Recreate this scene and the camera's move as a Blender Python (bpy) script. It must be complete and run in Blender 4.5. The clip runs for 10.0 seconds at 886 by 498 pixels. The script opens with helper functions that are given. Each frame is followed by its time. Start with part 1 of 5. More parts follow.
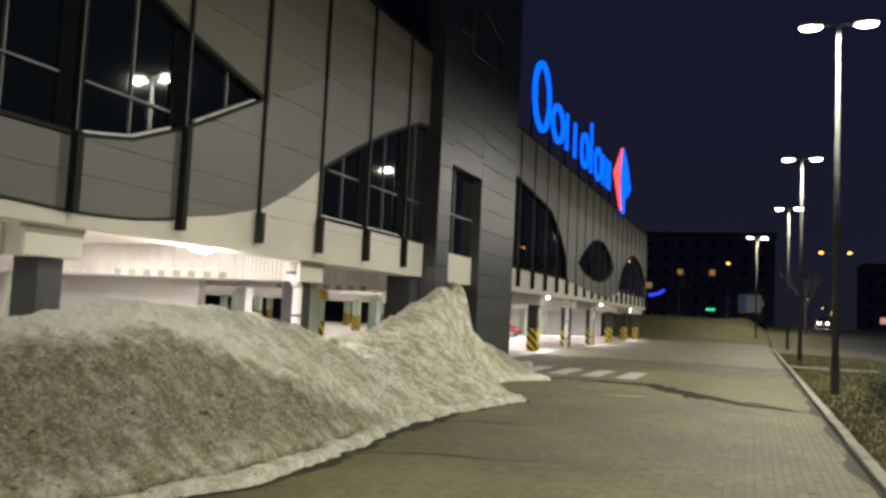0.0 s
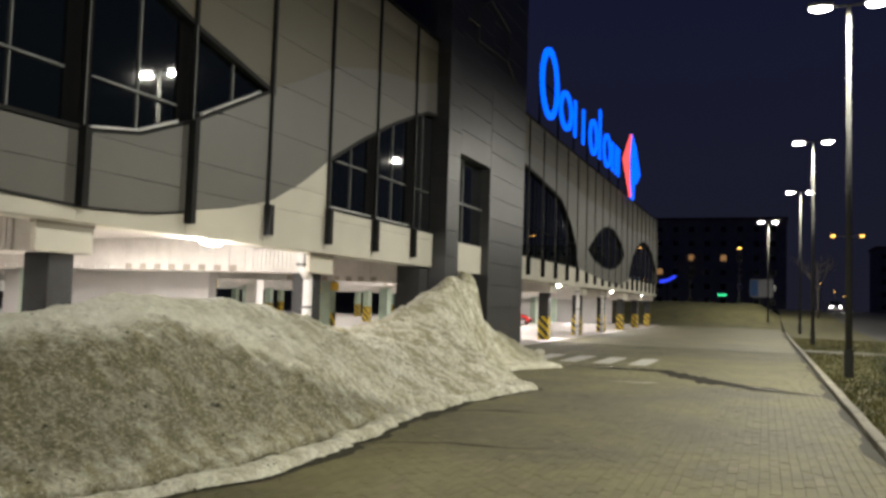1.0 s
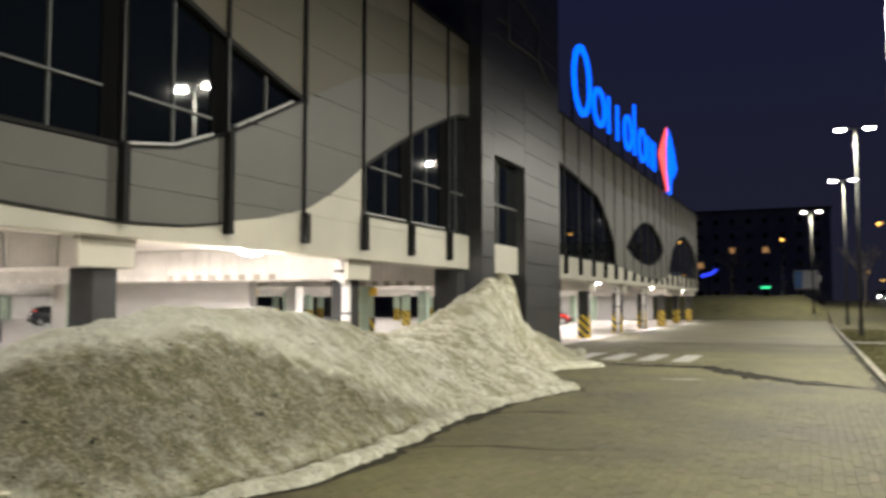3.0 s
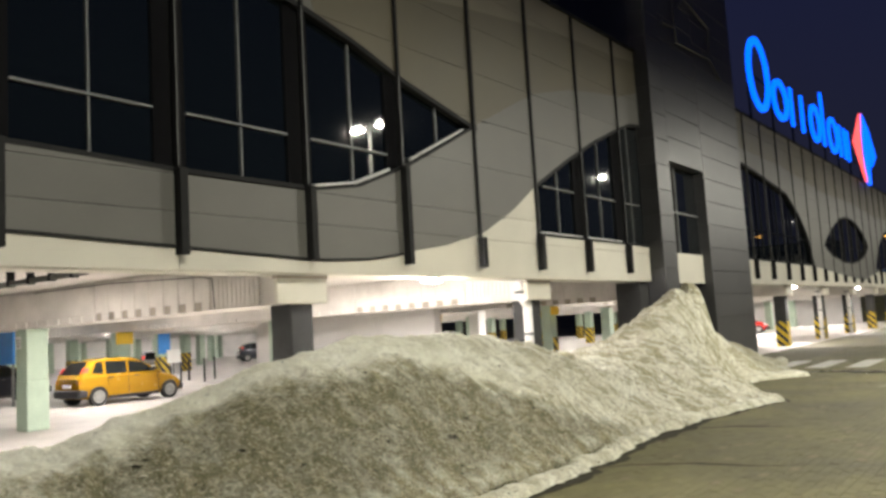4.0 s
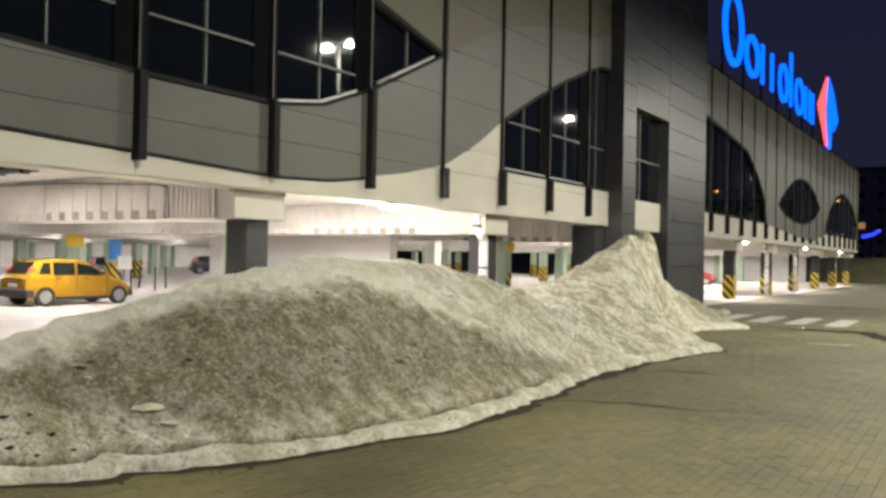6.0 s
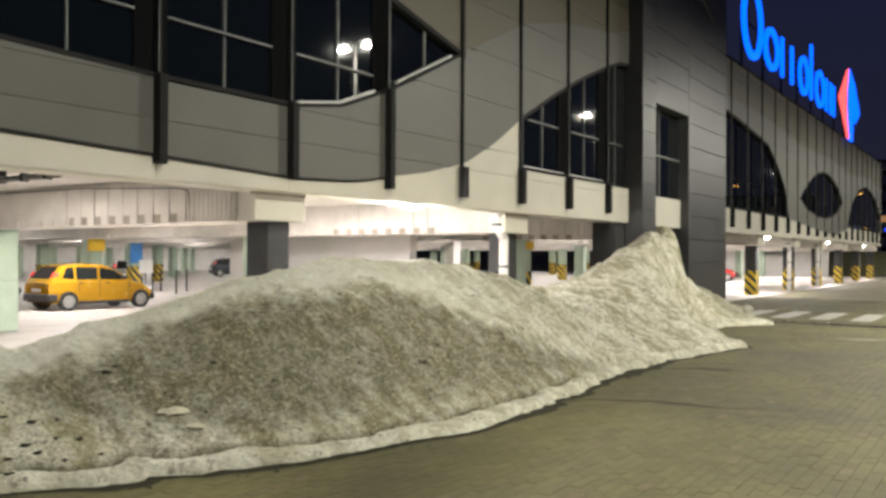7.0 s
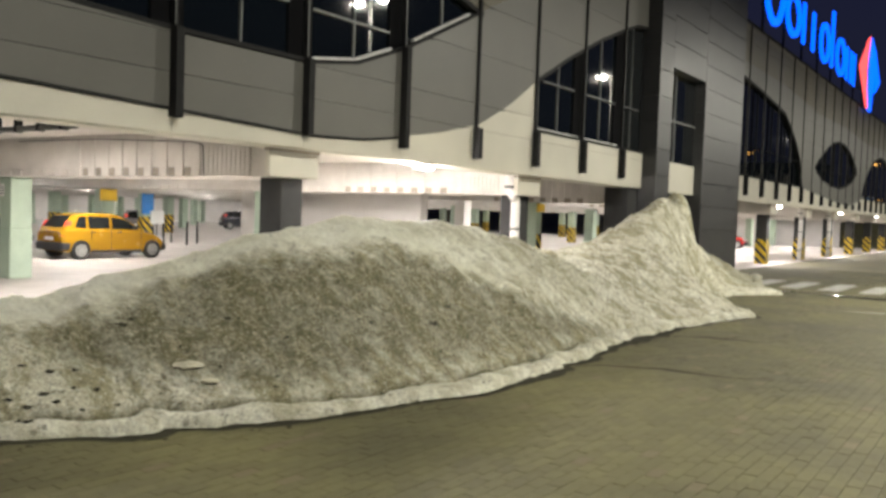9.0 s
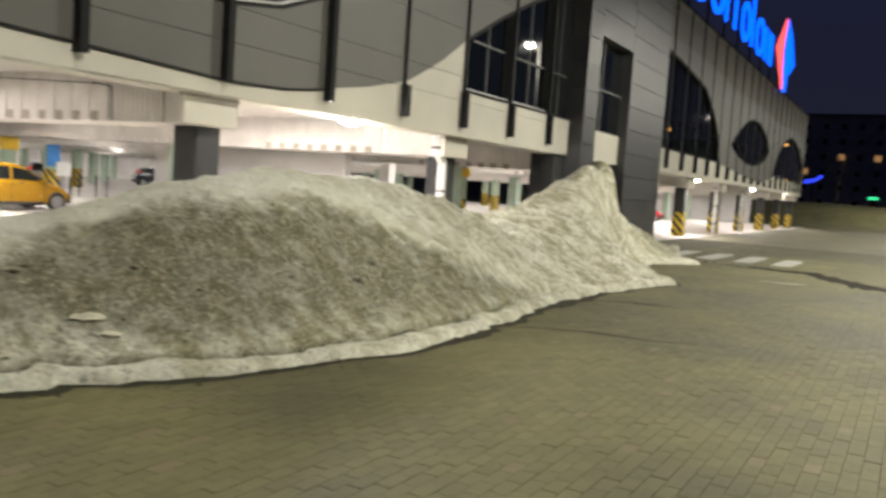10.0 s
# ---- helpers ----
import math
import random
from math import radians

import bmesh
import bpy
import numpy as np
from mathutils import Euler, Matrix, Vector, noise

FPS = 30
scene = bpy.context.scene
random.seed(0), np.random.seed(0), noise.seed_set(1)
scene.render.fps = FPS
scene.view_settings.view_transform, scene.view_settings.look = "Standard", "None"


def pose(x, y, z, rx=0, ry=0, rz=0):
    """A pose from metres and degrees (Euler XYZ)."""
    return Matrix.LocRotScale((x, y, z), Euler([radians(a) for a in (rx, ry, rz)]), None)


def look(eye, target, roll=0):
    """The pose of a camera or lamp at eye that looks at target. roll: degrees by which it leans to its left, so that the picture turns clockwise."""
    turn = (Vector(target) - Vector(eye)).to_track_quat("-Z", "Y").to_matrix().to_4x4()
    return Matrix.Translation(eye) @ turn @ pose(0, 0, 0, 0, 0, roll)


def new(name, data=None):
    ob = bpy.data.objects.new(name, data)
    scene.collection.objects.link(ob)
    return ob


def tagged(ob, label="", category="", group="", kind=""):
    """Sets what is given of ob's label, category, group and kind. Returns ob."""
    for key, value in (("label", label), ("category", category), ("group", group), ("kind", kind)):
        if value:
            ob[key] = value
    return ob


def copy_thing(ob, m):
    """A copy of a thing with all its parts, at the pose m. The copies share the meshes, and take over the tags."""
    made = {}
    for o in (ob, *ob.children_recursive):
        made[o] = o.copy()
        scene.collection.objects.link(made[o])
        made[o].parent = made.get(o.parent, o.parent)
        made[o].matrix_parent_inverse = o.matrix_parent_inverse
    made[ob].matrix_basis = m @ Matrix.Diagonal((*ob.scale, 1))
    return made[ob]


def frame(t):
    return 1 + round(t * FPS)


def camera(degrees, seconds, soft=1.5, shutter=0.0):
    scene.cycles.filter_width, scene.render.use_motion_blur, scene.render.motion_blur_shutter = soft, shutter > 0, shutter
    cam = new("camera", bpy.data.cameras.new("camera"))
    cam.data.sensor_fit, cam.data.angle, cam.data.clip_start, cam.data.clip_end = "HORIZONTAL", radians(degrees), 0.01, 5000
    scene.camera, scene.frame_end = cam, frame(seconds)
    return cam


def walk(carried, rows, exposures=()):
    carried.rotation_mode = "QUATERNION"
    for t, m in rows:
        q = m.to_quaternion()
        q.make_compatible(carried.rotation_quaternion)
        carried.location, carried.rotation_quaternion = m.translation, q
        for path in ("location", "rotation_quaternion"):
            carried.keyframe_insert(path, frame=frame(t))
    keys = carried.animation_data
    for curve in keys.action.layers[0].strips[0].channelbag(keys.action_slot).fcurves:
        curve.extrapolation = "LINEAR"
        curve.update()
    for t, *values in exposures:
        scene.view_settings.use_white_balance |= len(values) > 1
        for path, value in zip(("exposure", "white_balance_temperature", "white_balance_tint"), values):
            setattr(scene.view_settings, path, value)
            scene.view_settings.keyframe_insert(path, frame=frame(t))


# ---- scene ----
cam = camera(57.3, 10.0, soft=3.0, shutter=0.8)
PATH = [
    (0, (0.156, -0.175, 1.648), (-0.561, 1.686, 1.8), 2.7),
    (0.5, (0.164, -0.151, 1.655), (-0.539, 1.715, 1.808), 1.7),
    (1, (0.147, -0.138, 1.639), (-0.592, 1.716, 1.765), 1.8),
    (1.5, (0.134, -0.081, 1.682), (-0.615, 1.77, 1.796), 1.5),
    (2, (0.128, -0.115, 1.675), (-0.629, 1.731, 1.8), 1.4),
    (2.2, (0.148, -0.109, 1.679), (-0.608, 1.738, 1.802), 1.0),
    (3.3, (0.150, -0.135, 1.635), (-0.773, 1.634, 1.778), -1.4),
    (3.5, (0.152, -0.145, 1.625), (-0.907, 1.545, 1.777), -1.9),
    (4, (0.164, -0.163, 1.65), (-1.028, 1.431, 1.842), -3.4),
    (4.5, (0.178, -0.147, 1.66), (-0.993, 1.468, 1.81), -0.2),
    (5, (0.16, -0.147, 1.647), (-0.967, 1.502, 1.742), 0.7),
    (5.5, (0.18, -0.178, 1.629), (-0.936, 1.482, 1.656), 1.2),
    (6.8, (0.141, -0.143, 1.641), (-0.999, 1.5, 1.66), 0.4),
    (7, (0.11, -0.15, 1.634), (-1.045, 1.483, 1.65), 0.3),
    (7.5, (0.134, -0.161, 1.666), (-1.032, 1.464, 1.669), 0.4),
    (8, (0.121, -0.177, 1.655), (-1.036, 1.454, 1.632), 1.1),
    (8.5, (0.095, -0.17, 1.628), (-1.05, 1.469, 1.594), 1.6),
    (9, (0.081, -0.2, 1.678), (-1.088, 1.42, 1.591), 2.0),
    (9.5, (-0.008, -0.187, 1.603), (-1.112, 1.474, 1.46), 2.7),
    (10, (-0.155, 0.067, 1.531), (-1.156, 1.791, 1.374), 3.9),
]


walk(cam, [(t, look(eye, target, roll)) for t, eye, target, roll in PATH], [(0.0, -0.34), (2.0, -0.28), (3.5, 0.04), (4.5, 0.10), (5.5, 0.05), (7.0, 0.04), (8.0, 0.0), (10.0, -0.05)])


# ---- light ----
world = bpy.data.worlds.new("night_sky")
scene.world = world
world.use_nodes = True
wn = world.node_tree.nodes
sky_way = wn.new("ShaderNodeTexCoord")
sky_axes = wn.new("ShaderNodeSeparateXYZ")
sky_ramp = wn.new("ShaderNodeValToRGB")
sky_ramp.color_ramp.elements[0].position, sky_ramp.color_ramp.elements[0].color = 0.0, (0.40, 0.41, 0.72, 1)
sky_ramp.color_ramp.elements[1].position, sky_ramp.color_ramp.elements[1].color = 0.5, (0.20, 0.27, 0.98, 1)
world.node_tree.links.new(sky_way.outputs["Generated"], sky_axes.inputs[0])
world.node_tree.links.new(sky_axes.outputs[2], sky_ramp.inputs[0])
world.node_tree.links.new(sky_ramp.outputs[0], wn["Background"].inputs["Color"])
wn["Background"].inputs["Strength"].default_value = 0.036


def lamp(name, kind, energy, color, place, radius=0.1, size=(1.0, 0.2), turn=(0, 0, 0)):
    data = bpy.data.lights.new(name, kind)
    data.energy, data.color = energy, color
    if kind == "AREA":
        data.shape, data.size, data.size_y = "RECTANGLE", size[0], size[1]
    else:
        data.shadow_soft_size = radius
    ob = new(name, data)
    ob.matrix_basis = pose(*place, *turn)
    return ob


COOL = (1.0, 0.96, 0.82)
STREET_LAMPS = [(2.2, 4.6, 10.0), (2.05, 22.0, 9.35), (2.3, 43.2, 10.0), (2.4, 61.5, 10.0), (0.4, 82.0, 10.0)]
for i, (lx, ly, lz) in enumerate(STREET_LAMPS):
    for side in (-0.62, 0.62):
        lamp("street_light", "AREA", (1120, 1500, 1250, 1050, 1000)[i], COOL, (lx + side, ly, lz - 0.2), size=(0.4, 0.25))
SOFFIT_LAMPS = [-1.7, 11.3, 37.1, 51.2, 64.5]
for ly in SOFFIT_LAMPS:
    if ly < 20:
        lamp("soffit_light", "POINT", 380 if ly < 0 else 880, (1.0, 0.94, 0.91), (-8.70, ly, 2.42), 0.11)
    else:
        lamp("soffit_light", "AREA", 340, (1.0, 0.94, 0.92), (-8.82, ly, 2.44), size=(0.10, 0.3))
TUBES = [(-13.0, 4.8), (-13.0, 11.9), (-13.2, 25.6), (-14.0, 39.0), (-15.0, 53.0), (-14.5, 66.0)]
for tx, ty in TUBES:
    lamp("tube_light", "AREA", 460 if ty < 6 else 640, (1.0, 0.95, 0.90), (tx, ty, 2.70), size=(0.07, 1.3))
# the rows at -57 and -66.5 are added to brighten the back wall
TUBE_ROWS = [-21.2, -29.2, -37.2, -46.0, -57.0, -66.5]
for tx in TUBE_ROWS:
    if tx > -36:
        for k in range(9):
            lamp("tube_light", "AREA", 250, (1.0, 0.96, 0.91), (tx, 12.09 + k * 6.95, 2.70), size=(0.035, 1.2))
    else:
        lamp("tube_row_and_fill_light", "AREA", 1300, (1.0, 0.96, 0.91), (tx, 38.0, 2.70), size=(0.06, 64.0))
for hx in (7.65, 8.75):
    lamp("headlight_beam", "POINT", 120, (1.0, 0.93, 0.82), (hx, 110.0, 2.36), 0.08)


# ---- materials ----
def mat(name, color, rough=0.7, metal=0.0, var=0.15, scale=3.0, fine=40.0, bump=0.1, emit=None, power=0.0, spec=0.5, second=None, mix=0.0, per="none"):
    """A surface: base colour with coarse and fine variation, bump, and roughness that varies with it."""
    m = bpy.data.materials.new(name)
    m.use_nodes = True
    nt = m.node_tree
    n, l = nt.nodes, nt.links
    b = n["Principled BSDF"]
    b.inputs["Metallic"].default_value = metal
    b.inputs["Specular IOR Level"].default_value = spec
    tc = n.new("ShaderNodeNewGeometry")
    big, small = n.new("ShaderNodeTexNoise"), n.new("ShaderNodeTexNoise")
    big.inputs["Scale"].default_value, big.inputs["Detail"].default_value = scale, 6
    small.inputs["Scale"].default_value, small.inputs["Detail"].default_value = fine, 4
    l.new(tc.outputs["Position"], big.inputs["Vector"])
    l.new(tc.outputs["Position"], small.inputs["Vector"])
    ramp = n.new("ShaderNodeMixRGB")
    dark = tuple(c * (1 - var * 1.6) for c in color)
    light = tuple(min(1, c * (1 + var)) for c in color)
    ramp.inputs[1].default_value, ramp.inputs[2].default_value = (*dark, 1), (*light, 1)
    add = n.new("ShaderNodeMath")
    add.operation = "MULTIPLY_ADD"
    l.new(small.outputs["Fac"], add.inputs[0])
    add.inputs[1].default_value = 0.45
    l.new(big.outputs["Fac"], add.inputs[2])
    sub = n.new("ShaderNodeMath")
    sub.operation, sub.use_clamp = "MULTIPLY_ADD", True
    l.new(add.outputs[0], sub.inputs[0])
    sub.inputs[1].default_value, sub.inputs[2].default_value = 1.9, -0.88
    l.new(sub.outputs[0], ramp.inputs[0])
    out = ramp.outputs[0]
    if per != "none":
        src = n.new("ShaderNodeObjectInfo").outputs["Random"] if per == "object" else n.new("ShaderNodeNewGeometry").outputs["Random Per Island"]
        hsv = n.new("ShaderNodeHueSaturation")
        mr = n.new("ShaderNodeMapRange")
        mr.inputs["To Min"].default_value, mr.inputs["To Max"].default_value = 1 - mix, 1 + mix
        l.new(src, mr.inputs["Value"])
        l.new(mr.outputs[0], hsv.inputs["Value"])
        l.new(out, hsv.inputs["Color"])
        out = hsv.outputs[0]
        if second:
            pick = n.new("ShaderNodeMath")
            pick.operation = "GREATER_THAN"
            l.new(src, pick.inputs[0])
            pick.inputs[1].default_value = 0.975
            mx = n.new("ShaderNodeMixRGB")
            l.new(pick.outputs[0], mx.inputs[0])
            l.new(out, mx.inputs[1])
            mx.inputs[2].default_value = (*second, 1)
            out = mx.outputs[0]
    l.new(out, b.inputs["Base Color"])
    rr = n.new("ShaderNodeMapRange")
    rr.inputs["To Min"].default_value, rr.inputs["To Max"].default_value = max(0.02, rough - 0.12), min(1, rough + 0.1)
    l.new(big.outputs["Fac"], rr.inputs["Value"])
    l.new(rr.outputs[0], b.inputs["Roughness"])
    if bump:
        bp = n.new("ShaderNodeBump")
        bp.inputs["Strength"].default_value, bp.inputs["Distance"].default_value = bump, 0.02
        l.new(small.outputs["Fac"], bp.inputs["Height"])
        l.new(bp.outputs[0], b.inputs["Normal"])
    if emit:
        b.inputs["Emission Color"].default_value = (*emit, 1)
        b.inputs["Emission Strength"].default_value = power
    return m


def glow(name, color, power):
    return mat(name, color, 0.5, var=0.02, bump=0, emit=color, power=power)


CREAM = mat("cream_panel", (0.57, 0.545, 0.465), 0.6, var=0.08, scale=0.8, fine=60, bump=0.04, per="object", mix=0.03)
GREY = mat("grey_panel", (0.113, 0.110, 0.098), 0.55, var=0.10, scale=0.8, fine=60, bump=0.04, per="object", mix=0.05)
BEIGE = mat("beige_panel", (0.100, 0.087, 0.057), 0.6, var=0.10, scale=0.8, fine=60, bump=0.04, per="object", mix=0.05)
SAND = mat("sand_panel", (0.150, 0.132, 0.096), 0.6, var=0.10, scale=0.8, fine=60, bump=0.04, per="object", mix=0.05)
STEEL = mat("dark_steel", (0.013, 0.013, 0.013), 0.7, 0.0, var=0.3, scale=4, fine=80, bump=0.05, spec=0.2)
GREYPOST = mat("grey_post_steel", (0.052, 0.051, 0.047), 0.7, var=0.2, scale=4, fine=80, bump=0.05, spec=0.25)
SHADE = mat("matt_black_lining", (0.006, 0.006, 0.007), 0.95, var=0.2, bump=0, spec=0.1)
BACK = mat("backing_board", (0.05, 0.05, 0.05), 0.8, var=0.2)
GRAPH = mat("graphite_cladding", (0.064, 0.064, 0.065), 0.42, 0.3, var=0.18, scale=1.2, fine=70, bump=0.05, per="object", mix=0.08)
ALU = mat("window_bar", (0.15, 0.155, 0.15), 0.5, 0.2, var=0.15)
SILLBAR = mat("pale_sill_bar", (0.6, 0.6, 0.57), 0.5, var=0.08)
CONC = mat("painted_concrete", (0.62, 0.59, 0.55), 0.8, var=0.12, scale=1.5, fine=30, bump=0.15)
WHITE = mat("white_plaster", (0.66, 0.64, 0.62), 0.8, var=0.08, scale=1.0, fine=30, bump=0.1)
GREEN = mat("pale_green_paint", (0.38, 0.475, 0.37), 0.6, var=0.1, scale=2, fine=40, bump=0.08)
CHARCOAL = mat("charcoal_paint", (0.046, 0.046, 0.046), 0.8, var=0.2, scale=2, fine=40, bump=0.08, spec=0.25)
DARKCONC = mat("darker_concrete", (0.34, 0.30, 0.25), 0.85, var=0.2, scale=3, fine=40, bump=0.2)
FLOOR = mat("garage_floor_concrete", (0.42, 0.39, 0.36), 0.6, var=0.18, scale=0.7, fine=20, bump=0.1)
KERB = mat("kerb_concrete", (0.18, 0.165, 0.125), 0.85, var=0.2, scale=5, fine=60, bump=0.3, per="object", mix=0.12)
PAVER = mat("concrete_paver", (0.092, 0.083, 0.034), 0.75, var=0.36, scale=0.5, fine=70, bump=0.35, per="object", mix=0.13, second=(0.106, 0.085, 0.045))
PAVERS = mat("concrete_pavers", (0.092, 0.083, 0.034), 0.75, var=0.36, scale=0.5, fine=70, bump=0.35, per="island", mix=0.13, second=(0.106, 0.085, 0.045))
PAVEFAR = mat("concrete_paving_far", (0.104, 0.093, 0.047), 0.75, var=0.36, scale=0.5, fine=40, bump=0.3)
JOINT = mat("joint_sand", (0.088, 0.079, 0.040), 0.95, var=0.25, scale=8, fine=90, bump=0.3)
DAMP = mat("damp_stain", (0.026, 0.024, 0.013), 0.8, var=0.25, scale=3, fine=40, bump=0.1, spec=0.2)
WET = mat("wet_stain", (0.020, 0.018, 0.013), 0.85, var=0.2, scale=3, fine=40, bump=0.05, spec=0.06)
WATER = mat("shallow_water", (0.012, 0.012, 0.010), 0.14, var=0.2, scale=2, fine=12, bump=0.02)
ICELUMP = mat("old_ice", (0.46, 0.44, 0.33), 0.7, var=0.2, scale=8, fine=50, bump=0.3)
ICE = mat("thin_ice", (0.26, 0.26, 0.22), 0.6, var=0.2, scale=5, fine=40, bump=0.1)
MARK = mat("road_marking_paint", (0.31, 0.305, 0.27), 0.7, var=0.25, scale=5, fine=50, bump=0.1)
SOIL = mat("dark_ground", (0.040, 0.038, 0.020), 0.95, var=0.4, scale=0.4, fine=15, bump=0.5)
TURF = mat("winter_turf", (0.075, 0.068, 0.024), 0.95, var=0.4, scale=0.9, fine=25, bump=0.6)
BLADE = mat("grass_blades", (0.095, 0.092, 0.026), 0.85, var=0.4, scale=1.2, fine=20, bump=0, per="island", mix=0.3)
ASPH = mat("asphalt", (0.055, 0.052, 0.050), 0.75, var=0.2, scale=0.6, fine=60, bump=0.3)
MAST = mat("weathered_mast_steel", (0.036, 0.036, 0.034), 0.75, 0.0, var=0.2, scale=2, fine=50, bump=0.05, spec=0.3)
POLE = mat("galvanised_steel", (0.15, 0.15, 0.145), 0.6, 0.3, var=0.12)
PLASTIC = mat("black_plastic", (0.02, 0.02, 0.021), 0.55, var=0.15)
RUBBER = mat("tyre_rubber", (0.016, 0.016, 0.016), 0.8, var=0.2)
HUB = mat("wheel_silver", (0.33, 0.33, 0.32), 0.4, 0.3, var=0.1)
CARGLASS = mat("car_glass", (0.012, 0.014, 0.014), 0.06, var=0.05, bump=0)
YELLOWCAR = mat("amber_yellow_car_paint", (0.35, 0.185, 0.010), 0.25, var=0.04, bump=0)
REDCAR = mat("red_car_paint", (0.45, 0.03, 0.025), 0.25, var=0.04, bump=0)
DARKCAR = mat("dark_car_paint", (0.02, 0.022, 0.03), 0.22, var=0.04, bump=0)
GREYCAR = mat("grey_car_paint", (0.28, 0.28, 0.29), 0.25, 0.2, var=0.04, bump=0)
TAIL = glow("tail_lens", (0.75, 0.05, 0.03), 0.25)
LENS = mat("headlight_lens", (0.6, 0.6, 0.6), 0.12, var=0.03, bump=0)
YELLOW = mat("sign_yellow", (0.75, 0.48, 0.02), 0.5, var=0.08)
BLUE = mat("sign_blue", (0.03, 0.22, 0.62), 0.4, var=0.08)
SIGNWHITE = mat("sign_white", (0.75, 0.75, 0.72), 0.5, var=0.05)
BARK = mat("bark", (0.06, 0.05, 0.04), 0.9, var=0.3, scale=6, fine=50, bump=0.5)
LEAF = mat("bush_foliage", (0.045, 0.060, 0.016), 0.7, var=0.4, scale=3, fine=20, bump=0, per="island", mix=0.4)
BRICKDARK = mat("far_building_wall", (0.32, 0.30, 0.29), 0.9, var=0.2, scale=0.5, fine=10)
NEONB = glow("blue_neon", (0.0, 0.10, 1.0), 2.4)
NEONR = glow("red_neon", (1.0, 0.10, 0.10), 1.8)
BULB = glow("lamp_lens", (1.0, 0.97, 0.88), 60)
TUBE = glow("tube_diffuser", (1.0, 0.96, 0.88), 2.5)
AMBER = glow("sodium_lamp", (1.0, 0.50, 0.10), 5)
ROOMLIGHT = glow("lit_window", (1.0, 0.52, 0.20), 0.34)
GREENLED = glow("green_led", (0.05, 0.9, 0.35), 1.5)
BLUELED = glow("blue_tube", (0.03, 0.06, 1.0), 1.6)


def stripes():
    """Yellow and black hazard stripes, slanting round a column."""
    m = mat("hazard_stripes", (0.62, 0.42, 0.02), 0.6, var=0.12, scale=3, fine=40, bump=0.08)
    n, l = m.node_tree.nodes, m.node_tree.links
    b = n["Principled BSDF"]
    old = b.inputs["Base Color"].links[0].from_socket
    tc = n.new("ShaderNodeTexCoord")
    sx = n.new("ShaderNodeSeparateXYZ")
    l.new(tc.outputs["Object"], sx.inputs[0])
    a = n.new("ShaderNodeMath"); a.operation = "ADD"
    l.new(sx.outputs[1], a.inputs[0]); l.new(sx.outputs[0], a.inputs[1])
    c = n.new("ShaderNodeMath"); c.operation = "ADD"
    l.new(a.outputs[0], c.inputs[0]); l.new(sx.outputs[2], c.inputs[1])
    f = n.new("ShaderNodeMath"); f.operation = "PINGPONG"
    l.new(c.outputs[0], f.inputs[0]); f.inputs[1].default_value = 0.19
    g = n.new("ShaderNodeMath"); g.operation = "GREATER_THAN"
    l.new(f.outputs[0], g.inputs[0]); g.inputs[1].default_value = 0.095
    mx = n.new("ShaderNodeMixRGB")
    l.new(g.outputs[0], mx.inputs[0]); l.new(old, mx.inputs[1])
    mx.inputs[2].default_value = (0.02, 0.02, 0.02, 1)
    l.new(mx.outputs[0], b.inputs["Base Color"])
    return m


HAZARD = stripes()


def glass_material():
    """Dark window glass: a mirror by its gloss, with a near-black room behind it."""
    m = bpy.data.materials.new("window_glass")
    m.use_nodes = True
    b = m.node_tree.nodes["Principled BSDF"]
    b.inputs["Base Color"].default_value = (0.004, 0.006, 0.007, 1)
    b.inputs["Roughness"].default_value = 0.03
    b.inputs["IOR"].default_value = 1.52
    b.inputs["Coat Weight"].default_value = 0.6
    b.inputs["Coat Roughness"].default_value = 0.02
    return m


GLASS = glass_material()


